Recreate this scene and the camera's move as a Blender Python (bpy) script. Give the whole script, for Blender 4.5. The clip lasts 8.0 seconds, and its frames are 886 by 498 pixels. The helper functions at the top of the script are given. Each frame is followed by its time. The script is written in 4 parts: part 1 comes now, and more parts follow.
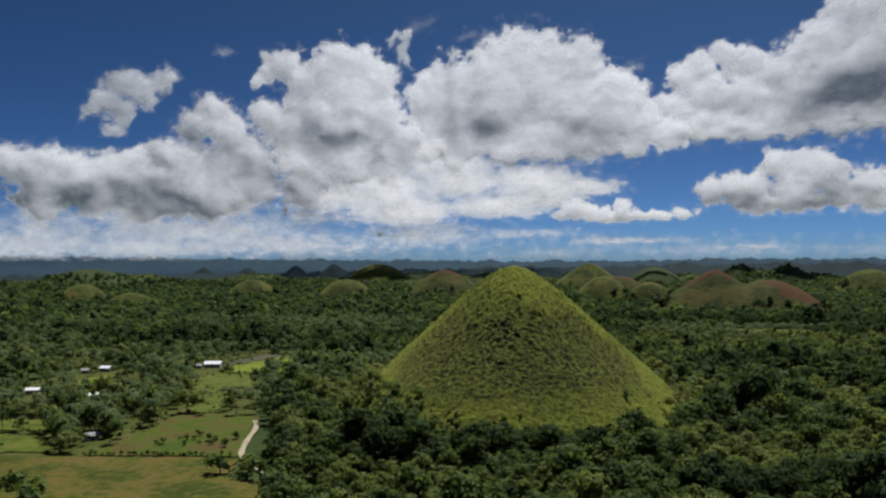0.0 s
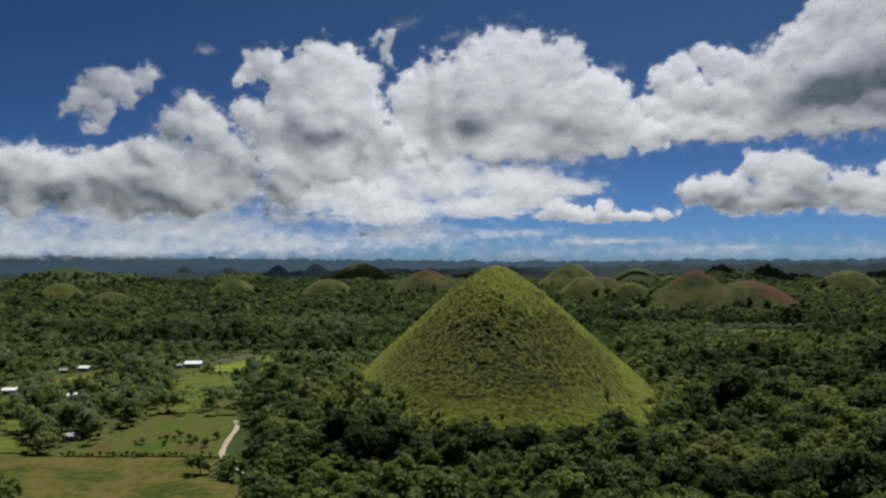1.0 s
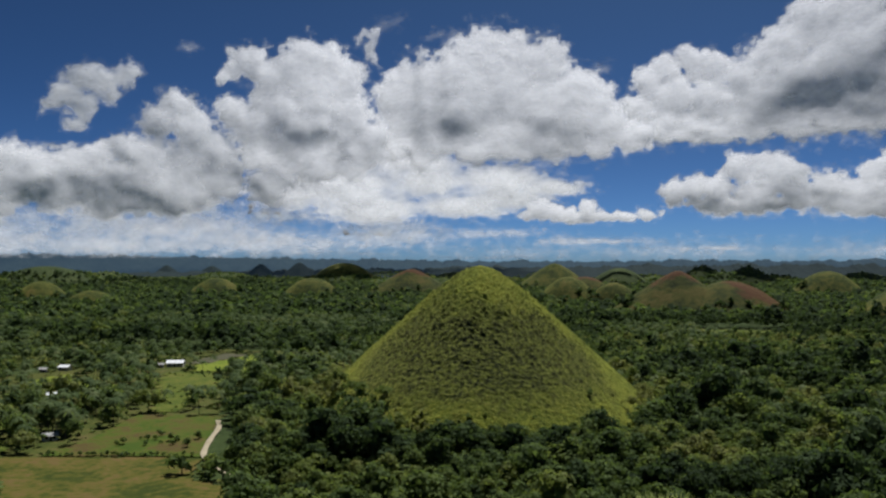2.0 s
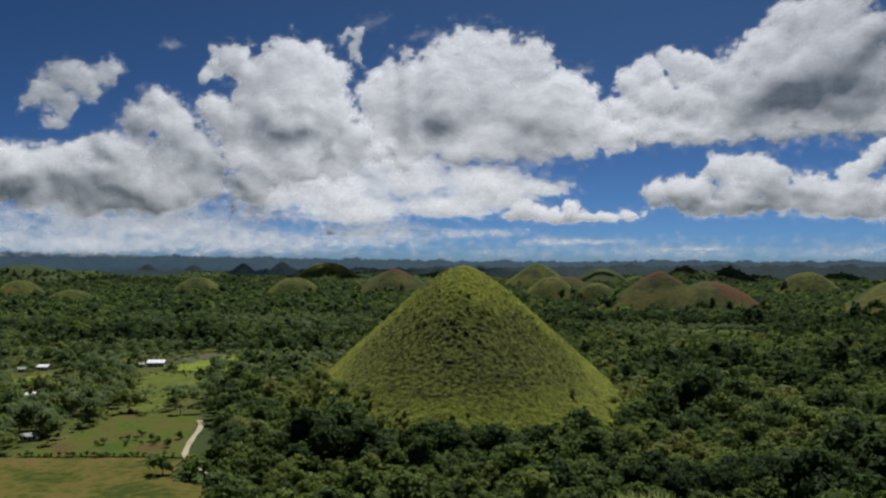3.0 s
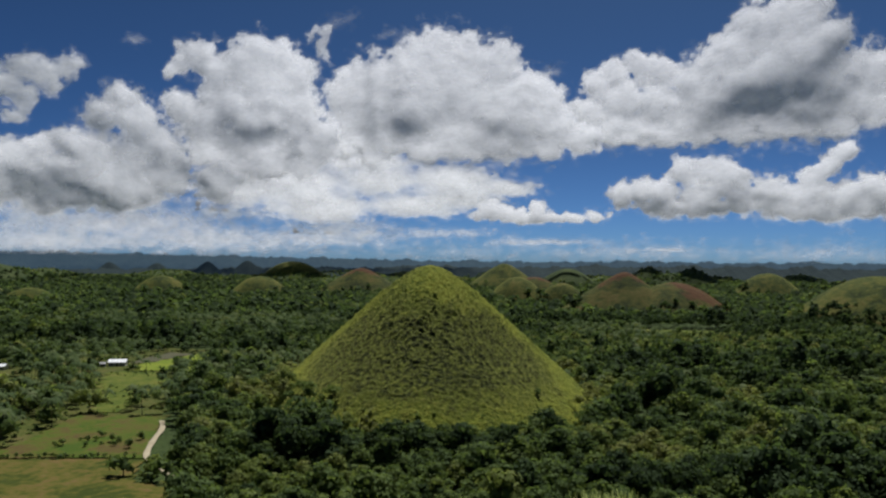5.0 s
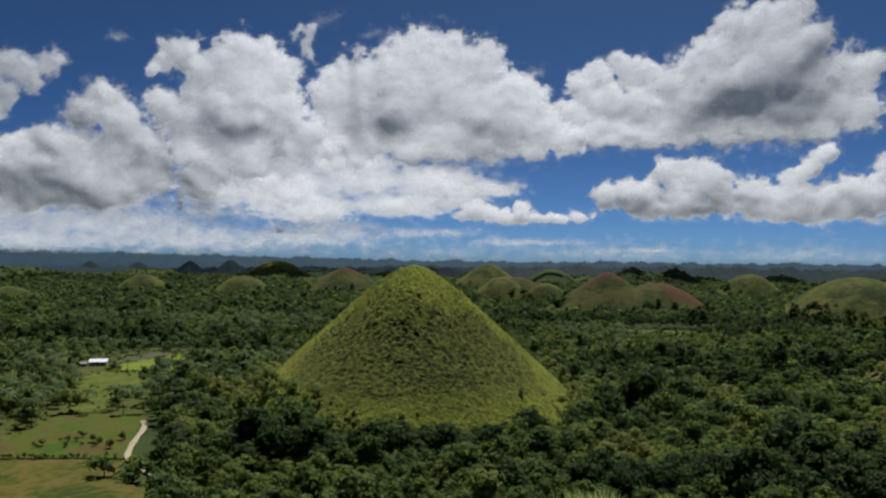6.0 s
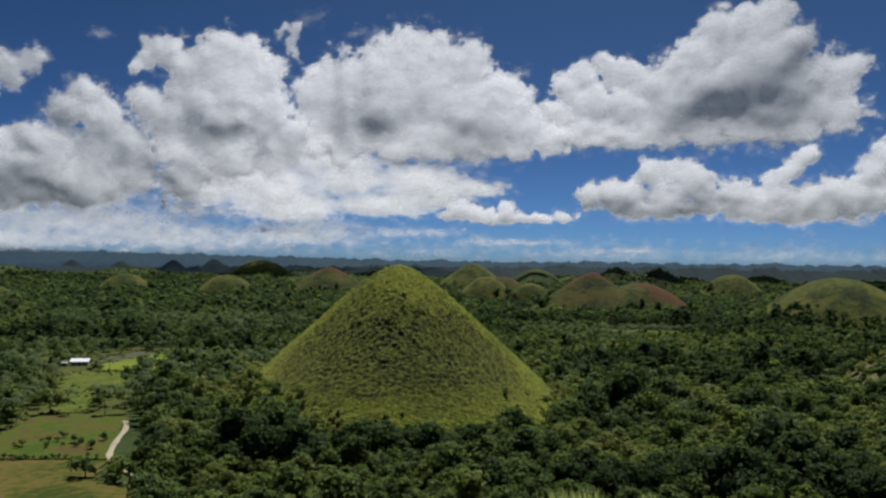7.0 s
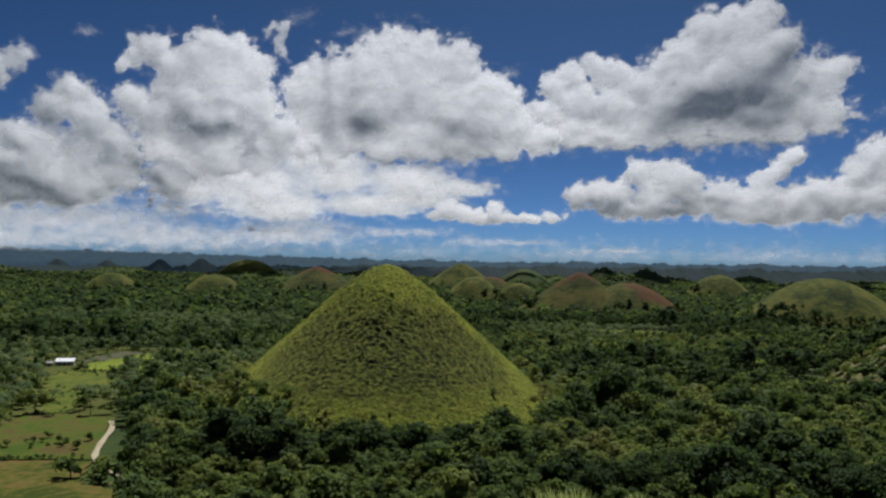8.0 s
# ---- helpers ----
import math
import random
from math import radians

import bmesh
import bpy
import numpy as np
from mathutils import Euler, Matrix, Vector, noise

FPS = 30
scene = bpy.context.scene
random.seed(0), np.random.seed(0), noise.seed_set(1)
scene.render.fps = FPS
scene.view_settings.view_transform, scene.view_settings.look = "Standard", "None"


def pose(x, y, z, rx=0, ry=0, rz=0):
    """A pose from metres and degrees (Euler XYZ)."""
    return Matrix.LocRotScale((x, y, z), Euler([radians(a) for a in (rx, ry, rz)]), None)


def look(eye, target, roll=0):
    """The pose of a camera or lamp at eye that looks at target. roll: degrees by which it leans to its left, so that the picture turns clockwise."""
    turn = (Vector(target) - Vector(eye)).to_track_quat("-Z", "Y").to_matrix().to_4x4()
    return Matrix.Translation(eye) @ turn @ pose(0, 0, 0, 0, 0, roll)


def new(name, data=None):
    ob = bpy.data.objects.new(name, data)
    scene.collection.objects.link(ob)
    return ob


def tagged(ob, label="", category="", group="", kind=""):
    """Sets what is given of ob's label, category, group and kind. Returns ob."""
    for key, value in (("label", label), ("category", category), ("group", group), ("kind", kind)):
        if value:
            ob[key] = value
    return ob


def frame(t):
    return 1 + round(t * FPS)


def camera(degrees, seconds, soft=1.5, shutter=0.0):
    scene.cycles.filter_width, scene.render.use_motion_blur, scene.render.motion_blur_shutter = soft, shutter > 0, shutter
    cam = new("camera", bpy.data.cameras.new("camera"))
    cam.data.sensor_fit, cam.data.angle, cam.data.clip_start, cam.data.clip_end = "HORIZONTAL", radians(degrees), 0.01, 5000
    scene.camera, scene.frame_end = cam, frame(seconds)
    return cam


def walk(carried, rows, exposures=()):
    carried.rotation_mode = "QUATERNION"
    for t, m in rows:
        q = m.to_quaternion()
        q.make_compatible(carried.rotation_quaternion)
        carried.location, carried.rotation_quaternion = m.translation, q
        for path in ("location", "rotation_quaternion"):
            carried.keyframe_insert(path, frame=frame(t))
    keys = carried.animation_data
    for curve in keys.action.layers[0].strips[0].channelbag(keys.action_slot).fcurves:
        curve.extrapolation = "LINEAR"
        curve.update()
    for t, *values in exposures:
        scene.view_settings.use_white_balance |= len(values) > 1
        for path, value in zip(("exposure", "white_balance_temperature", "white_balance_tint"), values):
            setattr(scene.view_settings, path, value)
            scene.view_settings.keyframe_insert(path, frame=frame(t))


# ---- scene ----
# ------------------------------------------------------------ camera
EYE = 70.0
cam = camera(58.6, 8.0, soft=2.4)
# seconds, tilt, lean, turn: a tripod head that pans slowly to the right
ROWS = [
    (0.0, 91.162, 0.213, 4.854),
    (0.5, 91.147, 0.117, 4.192),
    (1.0, 91.148, 0.051, 3.584),
    (1.5, 91.136, -0.064, 3.000),
    (3.0, 91.113, -0.341, 1.218),
    (3.5, 91.115, -0.424, 0.597),
    (4.0, 91.107, -0.500, -0.010),
    (4.5, 91.103, -0.582, -0.609),
    (6.0, 91.112, -0.845, -2.338),
    (6.5, 91.105, -0.927, -2.910),
    (7.0, 91.111, -0.992, -3.440),
    (7.5, 91.114, -1.095, -3.962),
    (8.0, 91.116, -1.107, -4.299),
]
walk(cam, [(t, pose(0, 0, EYE, rx, ry, rz)) for t, rx, ry, rz in ROWS], exposures=[(0.0, 0.15, 6050, 11)])

# ------------------------------------------------------------ light
SUN_AZ, SUN_EL = 18.0, 63.0          # degrees right of straight ahead, above the horizon
world = bpy.data.worlds.new("sky")
scene.world = world
world.use_nodes = True
wn = world.node_tree.nodes
sky = wn.new("ShaderNodeTexSky")
sky.sky_type, sky.sun_disc = "NISHITA", False
sky.sun_elevation, sky.sun_rotation = radians(SUN_EL), radians(SUN_AZ)
sky.altitude, sky.air_density, sky.dust_density, sky.ozone_density = 300, 0.30, 1.0, 8.0
wn["Background"].inputs["Strength"].default_value = 0.044
deep = wn.new("ShaderNodeMix")                # the polarised blue of a clear tropical noon
deep.data_type, deep.blend_type = "RGBA", "MULTIPLY"
deep.inputs[0].default_value, deep.inputs[7].default_value = 1.0, (0.77, 0.93, 0.86, 1)
world.node_tree.links.new(sky.outputs[0], deep.inputs[6])
steep = wn.new("ShaderNodeGamma")
steep.inputs[1].default_value = 1.35
world.node_tree.links.new(deep.outputs[2], steep.inputs[0])
world.node_tree.links.new(steep.outputs[0], wn["Background"].inputs["Color"])
sun = new("sun", bpy.data.lights.new("sun", "SUN"))
sun.data.energy, sun.data.angle, sun.data.color = 4.9, radians(0.53), (1.0, 0.965, 0.91)
a, e = radians(SUN_AZ), radians(SUN_EL)
sun.matrix_basis = look((0, 0, 900), (-math.sin(a) * math.cos(e), -math.cos(a) * math.cos(e), 900 - math.sin(e)))


# ------------------------------------------------------------ noise and mesh helpers
PERM = np.random.RandomState(7).permutation(256)
PERM = np.concatenate([PERM, PERM, PERM])
GRAD = np.random.RandomState(8).normal(size=(256, 3))
GRAD /= np.linalg.norm(GRAD, axis=1)[:, None]


def perlin(p):
    """Gradient noise, about -0.7 to 0.7, at the rows of p."""
    p = np.asarray(p, float)
    i = np.floor(p).astype(int)
    d = p - i
    i &= 255
    w = d * d * d * (d * (d * 6 - 15) + 10)
    total = np.zeros(len(p))
    for cx in (0, 1):
        for cy in (0, 1):
            for cz in (0, 1):
                h = PERM[PERM[PERM[i[:, 0] + cx] + i[:, 1] + cy] + i[:, 2] + cz]
                dot = ((d - (cx, cy, cz)) * GRAD[h]).sum(1)
                total += dot * np.where(cx, w[:, 0], 1 - w[:, 0]) * np.where(cy, w[:, 1], 1 - w[:, 1]) * np.where(cz, w[:, 2], 1 - w[:, 2])
    return total


def fbm(p, octaves=4, gain=0.5):
    total, size = np.zeros(len(p)), 1.0
    for k in range(octaves):
        total += size * perlin(p * 2 ** k + 17.3 * k)
        size *= gain
    return total


def billow(p, octaves=4, gain=0.5):
    """Rounded bumps with sharp creases between them."""
    total, size = np.zeros(len(p)), 1.0
    for k in range(octaves):
        total += size * (np.abs(perlin(p * 2 ** k + 9.1 * k)) * 2 - 0.4)
        size *= gain
    return total


def soft_step(v, low, high):
    t = np.clip((np.asarray(v) - low) / (high - low), 0, 1)
    return t * t * (3 - 2 * t)


def flat3(x, y, z=0.0):
    return np.stack([x, y, np.zeros_like(x) + z], 1)


def mesh_of(name, verts, faces, material, smooth=True, tint=None):
    """A mesh from arrays of corners and of equally long faces, with a number a corner where tint is given."""
    me = bpy.data.meshes.new(name)
    verts, faces = np.asarray(verts, np.float32), np.asarray(faces, np.int32)
    n = faces.shape[1]
    me.vertices.add(len(verts))
    me.vertices.foreach_set("co", verts.ravel())
    me.loops.add(faces.size)
    me.loops.foreach_set("vertex_index", faces.ravel())
    me.polygons.add(len(faces))
    me.polygons.foreach_set("loop_start", np.arange(0, faces.size, n, dtype=np.int32))
    me.polygons.foreach_set("use_smooth", np.full(len(faces), smooth))
    if tint is not None:
        me.attributes.new("tint", "FLOAT", "POINT").data.foreach_set("value", np.asarray(tint, np.float32))
    me.update(calc_edges=True)
    me.materials.append(material)
    return me


def part(name, bm, material, parent, label=""):
    me = bpy.data.meshes.new(name)
    bm.to_mesh(me)
    bm.free()
    me.materials.append(material)
    ob = new(name, me)
    ob.parent = parent
    return tagged(ob, label)


def sheet(nu, nv, close=False):
    """Quads of a grid of nu by nv corners, row by row; close joins each row's ends."""
    u, v = np.arange(nu if close else nu - 1), np.arange(nv - 1)
    v, u = np.meshgrid(v, u, indexing="ij")
    u, v = u.ravel(), v.ravel()
    u1 = (u + 1) % nu
    return np.stack([v * nu + u, v * nu + u1, (v + 1) * nu + u1, (v + 1) * nu + u], 1)


# ------------------------------------------------------------ materials
def material(name, roughness=0.9):
    m = bpy.data.materials.new(name)
    m.use_nodes = True
    n, l = m.node_tree.nodes, m.node_tree.links
    b = n["Principled BSDF"]
    b.inputs["Roughness"].default_value = roughness
    b.inputs["Specular IOR Level"].default_value = 0.08
    return m, n, l, b


def ramp(n, l, source, stops):
    r = n.new("ShaderNodeValToRGB")
    while len(r.color_ramp.elements) < len(stops):
        r.color_ramp.elements.new(0.5)
    for el, (at, col) in zip(r.color_ramp.elements, stops):
        el.position, el.color = at, (*col, 1)
    l.new(source, r.inputs[0])
    return r.outputs[0]


def noise_of(n, l, scale, detail=4, coords=None, rough=0.55):
    t = n.new("ShaderNodeTexNoise")
    t.inputs["Scale"].default_value, t.inputs["Detail"].default_value, t.inputs["Roughness"].default_value = scale, detail, rough
    l.new(coords, t.inputs["Vector"])
    return t.outputs[0]


def position(n):
    return n.new("ShaderNodeNewGeometry").outputs["Position"]


def mix(n, l, factor, one, two, kind="MIX"):
    m = n.new("ShaderNodeMix")
    m.data_type, m.blend_type = "RGBA", kind
    for sock, val in ((0, factor), (6, one), (7, two)):
        if isinstance(val, (int, float)):
            m.inputs[sock].default_value = val
        elif isinstance(val, tuple):
            m.inputs[sock].default_value = (*val, 1)
        else:
            l.new(val, m.inputs[sock])
    return m.outputs[2]


def bump(n, l, height, b, strength, distance):
    k = n.new("ShaderNodeBump")
    k.inputs["Strength"].default_value, k.inputs["Distance"].default_value = strength, distance
    l.new(height, k.inputs["Height"])
    l.new(k.outputs[0], b.inputs["Normal"])


def soil_material(name, stops, big, small, rise=0.4, share=0.45, relief=0.6):
    """Two noises, of big and small metres, on one colour ramp."""
    m, n, l, b = material(name)
    p = position(n)
    one, two = noise_of(n, l, 1 / big, 3, p), noise_of(n, l, 1 / small, 5, p, 0.65)
    both = mix(n, l, share, one, two)
    l.new(ramp(n, l, both, stops), b.inputs["Base Color"])
    bump(n, l, two, b, relief, rise)
    return m


def leaf_material(name, stops, clear=0.3):
    """Leaves: the tint picks a tree's green, each clump strays from it a little; some light goes through."""
    m, n, l, b = material(name, 0.8)
    tint = n.new("ShaderNodeAttribute")
    tint.attribute_name = "tint"
    geo = n.new("ShaderNodeNewGeometry")
    inst = n.new("ShaderNodeObjectInfo")
    b.inputs["Specular IOR Level"].default_value = 0.08
    frac = n.new("ShaderNodeMath")                     # each tree strays a little from its tint
    frac.operation, frac.use_clamp = "MULTIPLY_ADD", True
    frac.inputs[1].default_value = 0.14
    l.new(inst.outputs["Random"], frac.inputs[0]), l.new(tint.outputs["Fac"], frac.inputs[2])
    jit = mix(n, l, 0.18, frac.outputs[0], geo.outputs["Random Per Island"])
    col = ramp(n, l, jit, stops)
    col = mix(n, l, 0.35, col, ramp(n, l, noise_of(n, l, 0.6, 3, geo.outputs["Position"]), [(0.3, (0.55, 0.55, 0.5)), (0.7, (1.3, 1.3, 1.2))]), "MULTIPLY")
    l.new(col, b.inputs["Base Color"])
    t = n.new("ShaderNodeBsdfTranslucent")             # light through a leaf comes out yellower
    l.new(mix(n, l, 1.0, col, (1.32, 1.34, 0.85), "MULTIPLY"), t.inputs[0])
    s = n.new("ShaderNodeMixShader")
    s.inputs[0].default_value = clear
    l.new(b.outputs[0], s.inputs[1]), l.new(t.outputs[0], s.inputs[2])
    l.new(s.outputs[0], n["Material Output"].inputs[0])
    return m


GRASS = soil_material("pasture grass", [(0.36, (0.032, 0.046, 0.008)), (0.46, (0.055, 0.066, 0.012)), (0.55, (0.078, 0.078, 0.018)), (0.66, (0.098, 0.078, 0.028))], 18, 3.0, 0.5, 0.58)
PASTURE = soil_material("mown dry pasture", [(0.42, (0.034, 0.046, 0.006)), (0.48, (0.062, 0.066, 0.009)), (0.53, (0.092, 0.080, 0.015)), (0.60, (0.112, 0.078, 0.024))], 22, 3.2, 0.6, 0.5)
PLOUGHED = soil_material("grass with bare brown soil", [(0.42, (0.044, 0.072, 0.008)), (0.49, (0.066, 0.084, 0.010)), (0.54, (0.080, 0.072, 0.016)), (0.62, (0.074, 0.050, 0.018))], 17, 2.0, 0.5, 0.45)
CROP = soil_material("bright young crop", [(0.32, (0.07, 0.105, 0.010)), (0.5, (0.13, 0.165, 0.016)), (0.7, (0.18, 0.185, 0.03))], 18, 1.5)
TILLED = soil_material("dark tilled soil", [(0.3, (0.05, 0.055, 0.03)), (0.7, (0.10, 0.09, 0.05))], 9, 1.2)
FLOOR = soil_material("dark undergrowth", [(0.34, (0.018, 0.028, 0.008)), (0.5, (0.036, 0.054, 0.014)), (0.66, (0.065, 0.082, 0.022))], 40, 2.5, 1.5, 0.6)
TRACK = soil_material("pale limestone track", [(0.3, (0.25, 0.205, 0.125)), (0.7, (0.40, 0.345, 0.235))], 6, 0.6, 0.1)
HILL = soil_material("hill grass", [(0.38, (0.045, 0.060, 0.009)), (0.46, (0.100, 0.122, 0.014)), (0.54, (0.165, 0.186, 0.020)), (0.63, (0.24, 0.232, 0.034))], 30, 2.0, 2.2, 0.68, 1.0)
WOOD_HILL = soil_material("wooded hillside", [(0.3, (0.018, 0.029, 0.010)), (0.5, (0.040, 0.056, 0.017)), (0.72, (0.066, 0.080, 0.026))], 40, 9, 5.0)
# far hill greens painted darker than HILL, standing in for cloud shadow
FAR_HILL = soil_material("shade-darkened thin grass and scrub", [(0.38, (0.014, 0.022, 0.006)), (0.46, (0.036, 0.048, 0.009)), (0.54, (0.074, 0.078, 0.014)), (0.64, (0.110, 0.090, 0.024))], 38, 8, 3.0, 0.5)
for m, fuzz in ((HILL, 0.42), (FAR_HILL, 0.3)):    # a fuzz of seed heads catches the light at the rim
    b = m.node_tree.nodes["Principled BSDF"]
    b.inputs["Sheen Weight"].default_value, b.inputs["Sheen Roughness"].default_value = fuzz, 0.3
    b.inputs["Sheen Tint"].default_value = (0.9, 0.9, 0.2, 1)
FAR = soil_material("distant wooded ridge with haze glow", [(0.3, (0.006, 0.011, 0.009)), (0.7, (0.016, 0.024, 0.018))], 180, 40, 12)
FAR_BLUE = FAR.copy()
FAR_BLUE.name = "ridge with painted blue haze"
# blue emission painted on far ridges and hills, in place of air haze
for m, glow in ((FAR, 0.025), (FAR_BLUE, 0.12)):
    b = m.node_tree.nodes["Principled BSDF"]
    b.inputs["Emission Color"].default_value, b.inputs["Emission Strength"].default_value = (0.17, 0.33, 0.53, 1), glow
LEAF = leaf_material("broad leaves", [(0.0, (0.028, 0.045, 0.021)), (0.25, (0.060, 0.090, 0.034)), (0.5, (0.105, 0.145, 0.046)), (0.75, (0.160, 0.195, 0.056)), (1.0, (0.228, 0.228, 0.088))], 0.43)
PALM = leaf_material("palm fronds", [(0.0, (0.052, 0.080, 0.030)), (0.5, (0.095, 0.130, 0.048)), (1.0, (0.155, 0.180, 0.080))], 0.4)
BARK = soil_material("bark", [(0.3, (0.09, 0.07, 0.05)), (0.7, (0.2, 0.17, 0.13))], 1.5, 0.2, 0.05)


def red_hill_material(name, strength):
    """Hill grass darkened to imitate cloud shade, with scorched red earth on the upper slopes."""
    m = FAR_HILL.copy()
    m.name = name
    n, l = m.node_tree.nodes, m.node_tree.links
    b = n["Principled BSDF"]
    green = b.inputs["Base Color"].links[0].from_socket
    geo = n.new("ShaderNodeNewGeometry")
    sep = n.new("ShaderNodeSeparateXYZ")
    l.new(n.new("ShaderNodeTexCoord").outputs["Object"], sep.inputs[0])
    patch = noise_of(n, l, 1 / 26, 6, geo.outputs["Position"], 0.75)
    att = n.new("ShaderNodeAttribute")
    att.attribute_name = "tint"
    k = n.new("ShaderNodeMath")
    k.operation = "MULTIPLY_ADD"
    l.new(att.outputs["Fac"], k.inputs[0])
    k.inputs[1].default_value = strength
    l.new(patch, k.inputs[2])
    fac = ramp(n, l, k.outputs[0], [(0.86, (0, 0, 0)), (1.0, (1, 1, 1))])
    # grass multiplied down as painted cloud shade; the red earth is its own colour
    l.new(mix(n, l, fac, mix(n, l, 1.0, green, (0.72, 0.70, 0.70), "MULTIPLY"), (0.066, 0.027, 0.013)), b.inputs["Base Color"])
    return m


def fern_hill_material():
    """Hill grass, with a broad patch of darker fern and scrub where the tint says so."""
    m = HILL.copy()
    m.name = "hill grass with fern scrub"
    n, l = m.node_tree.nodes, m.node_tree.links
    b = n["Principled BSDF"]
    grass = b.inputs["Base Color"].links[0].from_socket
    att = n.new("ShaderNodeAttribute")
    att.attribute_name = "tint"
    p = position(n)
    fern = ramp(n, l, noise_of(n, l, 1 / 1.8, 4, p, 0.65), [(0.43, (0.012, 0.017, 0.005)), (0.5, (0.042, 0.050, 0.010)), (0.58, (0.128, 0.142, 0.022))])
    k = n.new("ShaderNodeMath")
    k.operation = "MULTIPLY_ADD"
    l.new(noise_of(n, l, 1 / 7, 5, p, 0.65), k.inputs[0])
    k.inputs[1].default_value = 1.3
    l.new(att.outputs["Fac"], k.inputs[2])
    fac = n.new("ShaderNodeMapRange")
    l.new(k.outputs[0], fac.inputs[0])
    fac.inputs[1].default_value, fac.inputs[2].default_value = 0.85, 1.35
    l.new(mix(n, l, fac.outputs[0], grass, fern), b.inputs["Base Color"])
    return m


FERN_HILL = fern_hill_material()
MEADOW = soil_material("green meadow", [(0.36, (0.034, 0.054, 0.007)), (0.46, (0.066, 0.088, 0.011)), (0.54, (0.100, 0.112, 0.017)), (0.64, (0.115, 0.100, 0.026))], 14, 3.0, 0.5, 0.55)
BARE = soil_material("bare brown slope with scrub", [(0.34, (0.05, 0.065, 0.018)), (0.47, (0.10, 0.105, 0.032)), (0.56, (0.16, 0.125, 0.06)), (0.7, (0.21, 0.16, 0.085))], 12, 1.4, 0.5)
RED = red_hill_material("shade-dark hill grass with red earth", 1.0)


def cloud_material(name, rise):
    """White droplets that scatter light to both sides; the density thins the cloud to nothing at its edge."""
    m, n, l, b = material(name, 1.0)
    n.remove(b)
    p = position(n)
    grain = noise_of(n, l, 1 / 75, 6, p, 0.6)
    d, t = n.new("ShaderNodeBsdfDiffuse"), n.new("ShaderNodeBsdfTranslucent")
    for s in (d, t):
        s.inputs[0].default_value = (0.95, 0.95, 0.95, 1)
    k = n.new("ShaderNodeBump")
    k.inputs["Strength"].default_value, k.inputs["Distance"].default_value = rise, 40
    l.new(grain, k.inputs["Height"]), l.new(k.outputs[0], d.inputs["Normal"])
    s = n.new("ShaderNodeMixShader")
    s.inputs[0].default_value = 0.27
    l.new(d.outputs[0], s.inputs[1]), l.new(t.outputs[0], s.inputs[2])
    att = n.new("ShaderNodeAttribute")
    att.attribute_name = "thickness_share"
    k = n.new("ShaderNodeMath")
    k.operation = "MULTIPLY_ADD"
    l.new(grain, k.inputs[0])
    k.inputs[1].default_value = 0.9
    l.new(att.outputs["Fac"], k.inputs[2])
    mr = n.new("ShaderNodeMapRange")
    mr.interpolation_type = "SMOOTHSTEP"
    l.new(k.outputs[0], mr.inputs[0])
    mr.inputs[1].default_value, mr.inputs[2].default_value = 0.45, 1.25
    fac = mr.outputs[0]
    clear, mx = n.new("ShaderNodeBsdfTransparent"), n.new("ShaderNodeMixShader")
    l.new(fac, mx.inputs[0])
    l.new(clear.outputs[0], mx.inputs[1]), l.new(s.outputs[0], mx.inputs[2])
    l.new(mx.outputs[0], n["Material Output"].inputs[0])
    return m


# ------------------------------------------------------------ ground
HILLS = [  # label, x, y, radius at the foot, height, sharpness (1 cone, 2 dome), red earth
    ("steep green grass cone rising out of the forest", 1.5, 400, 90, 69.5, 1.18, 0),
    ("broad rounded grass hill beyond the forest", 552, 953, 108, 61, 1.55, 0),
    ("grass hill with a scorched red summit", 312, 1238, 96, 62, 1.02, 1),
    ("low grass hill with red earth along its crest", 384, 1222, 92, 47, 1.5, 3),
    ("small round grass hill", 268, 1552, 52, 38, 1.8, 0),
    ("round grass hill with a bare crest", 191, 1650, 66, 47, 1.7, 0),
]
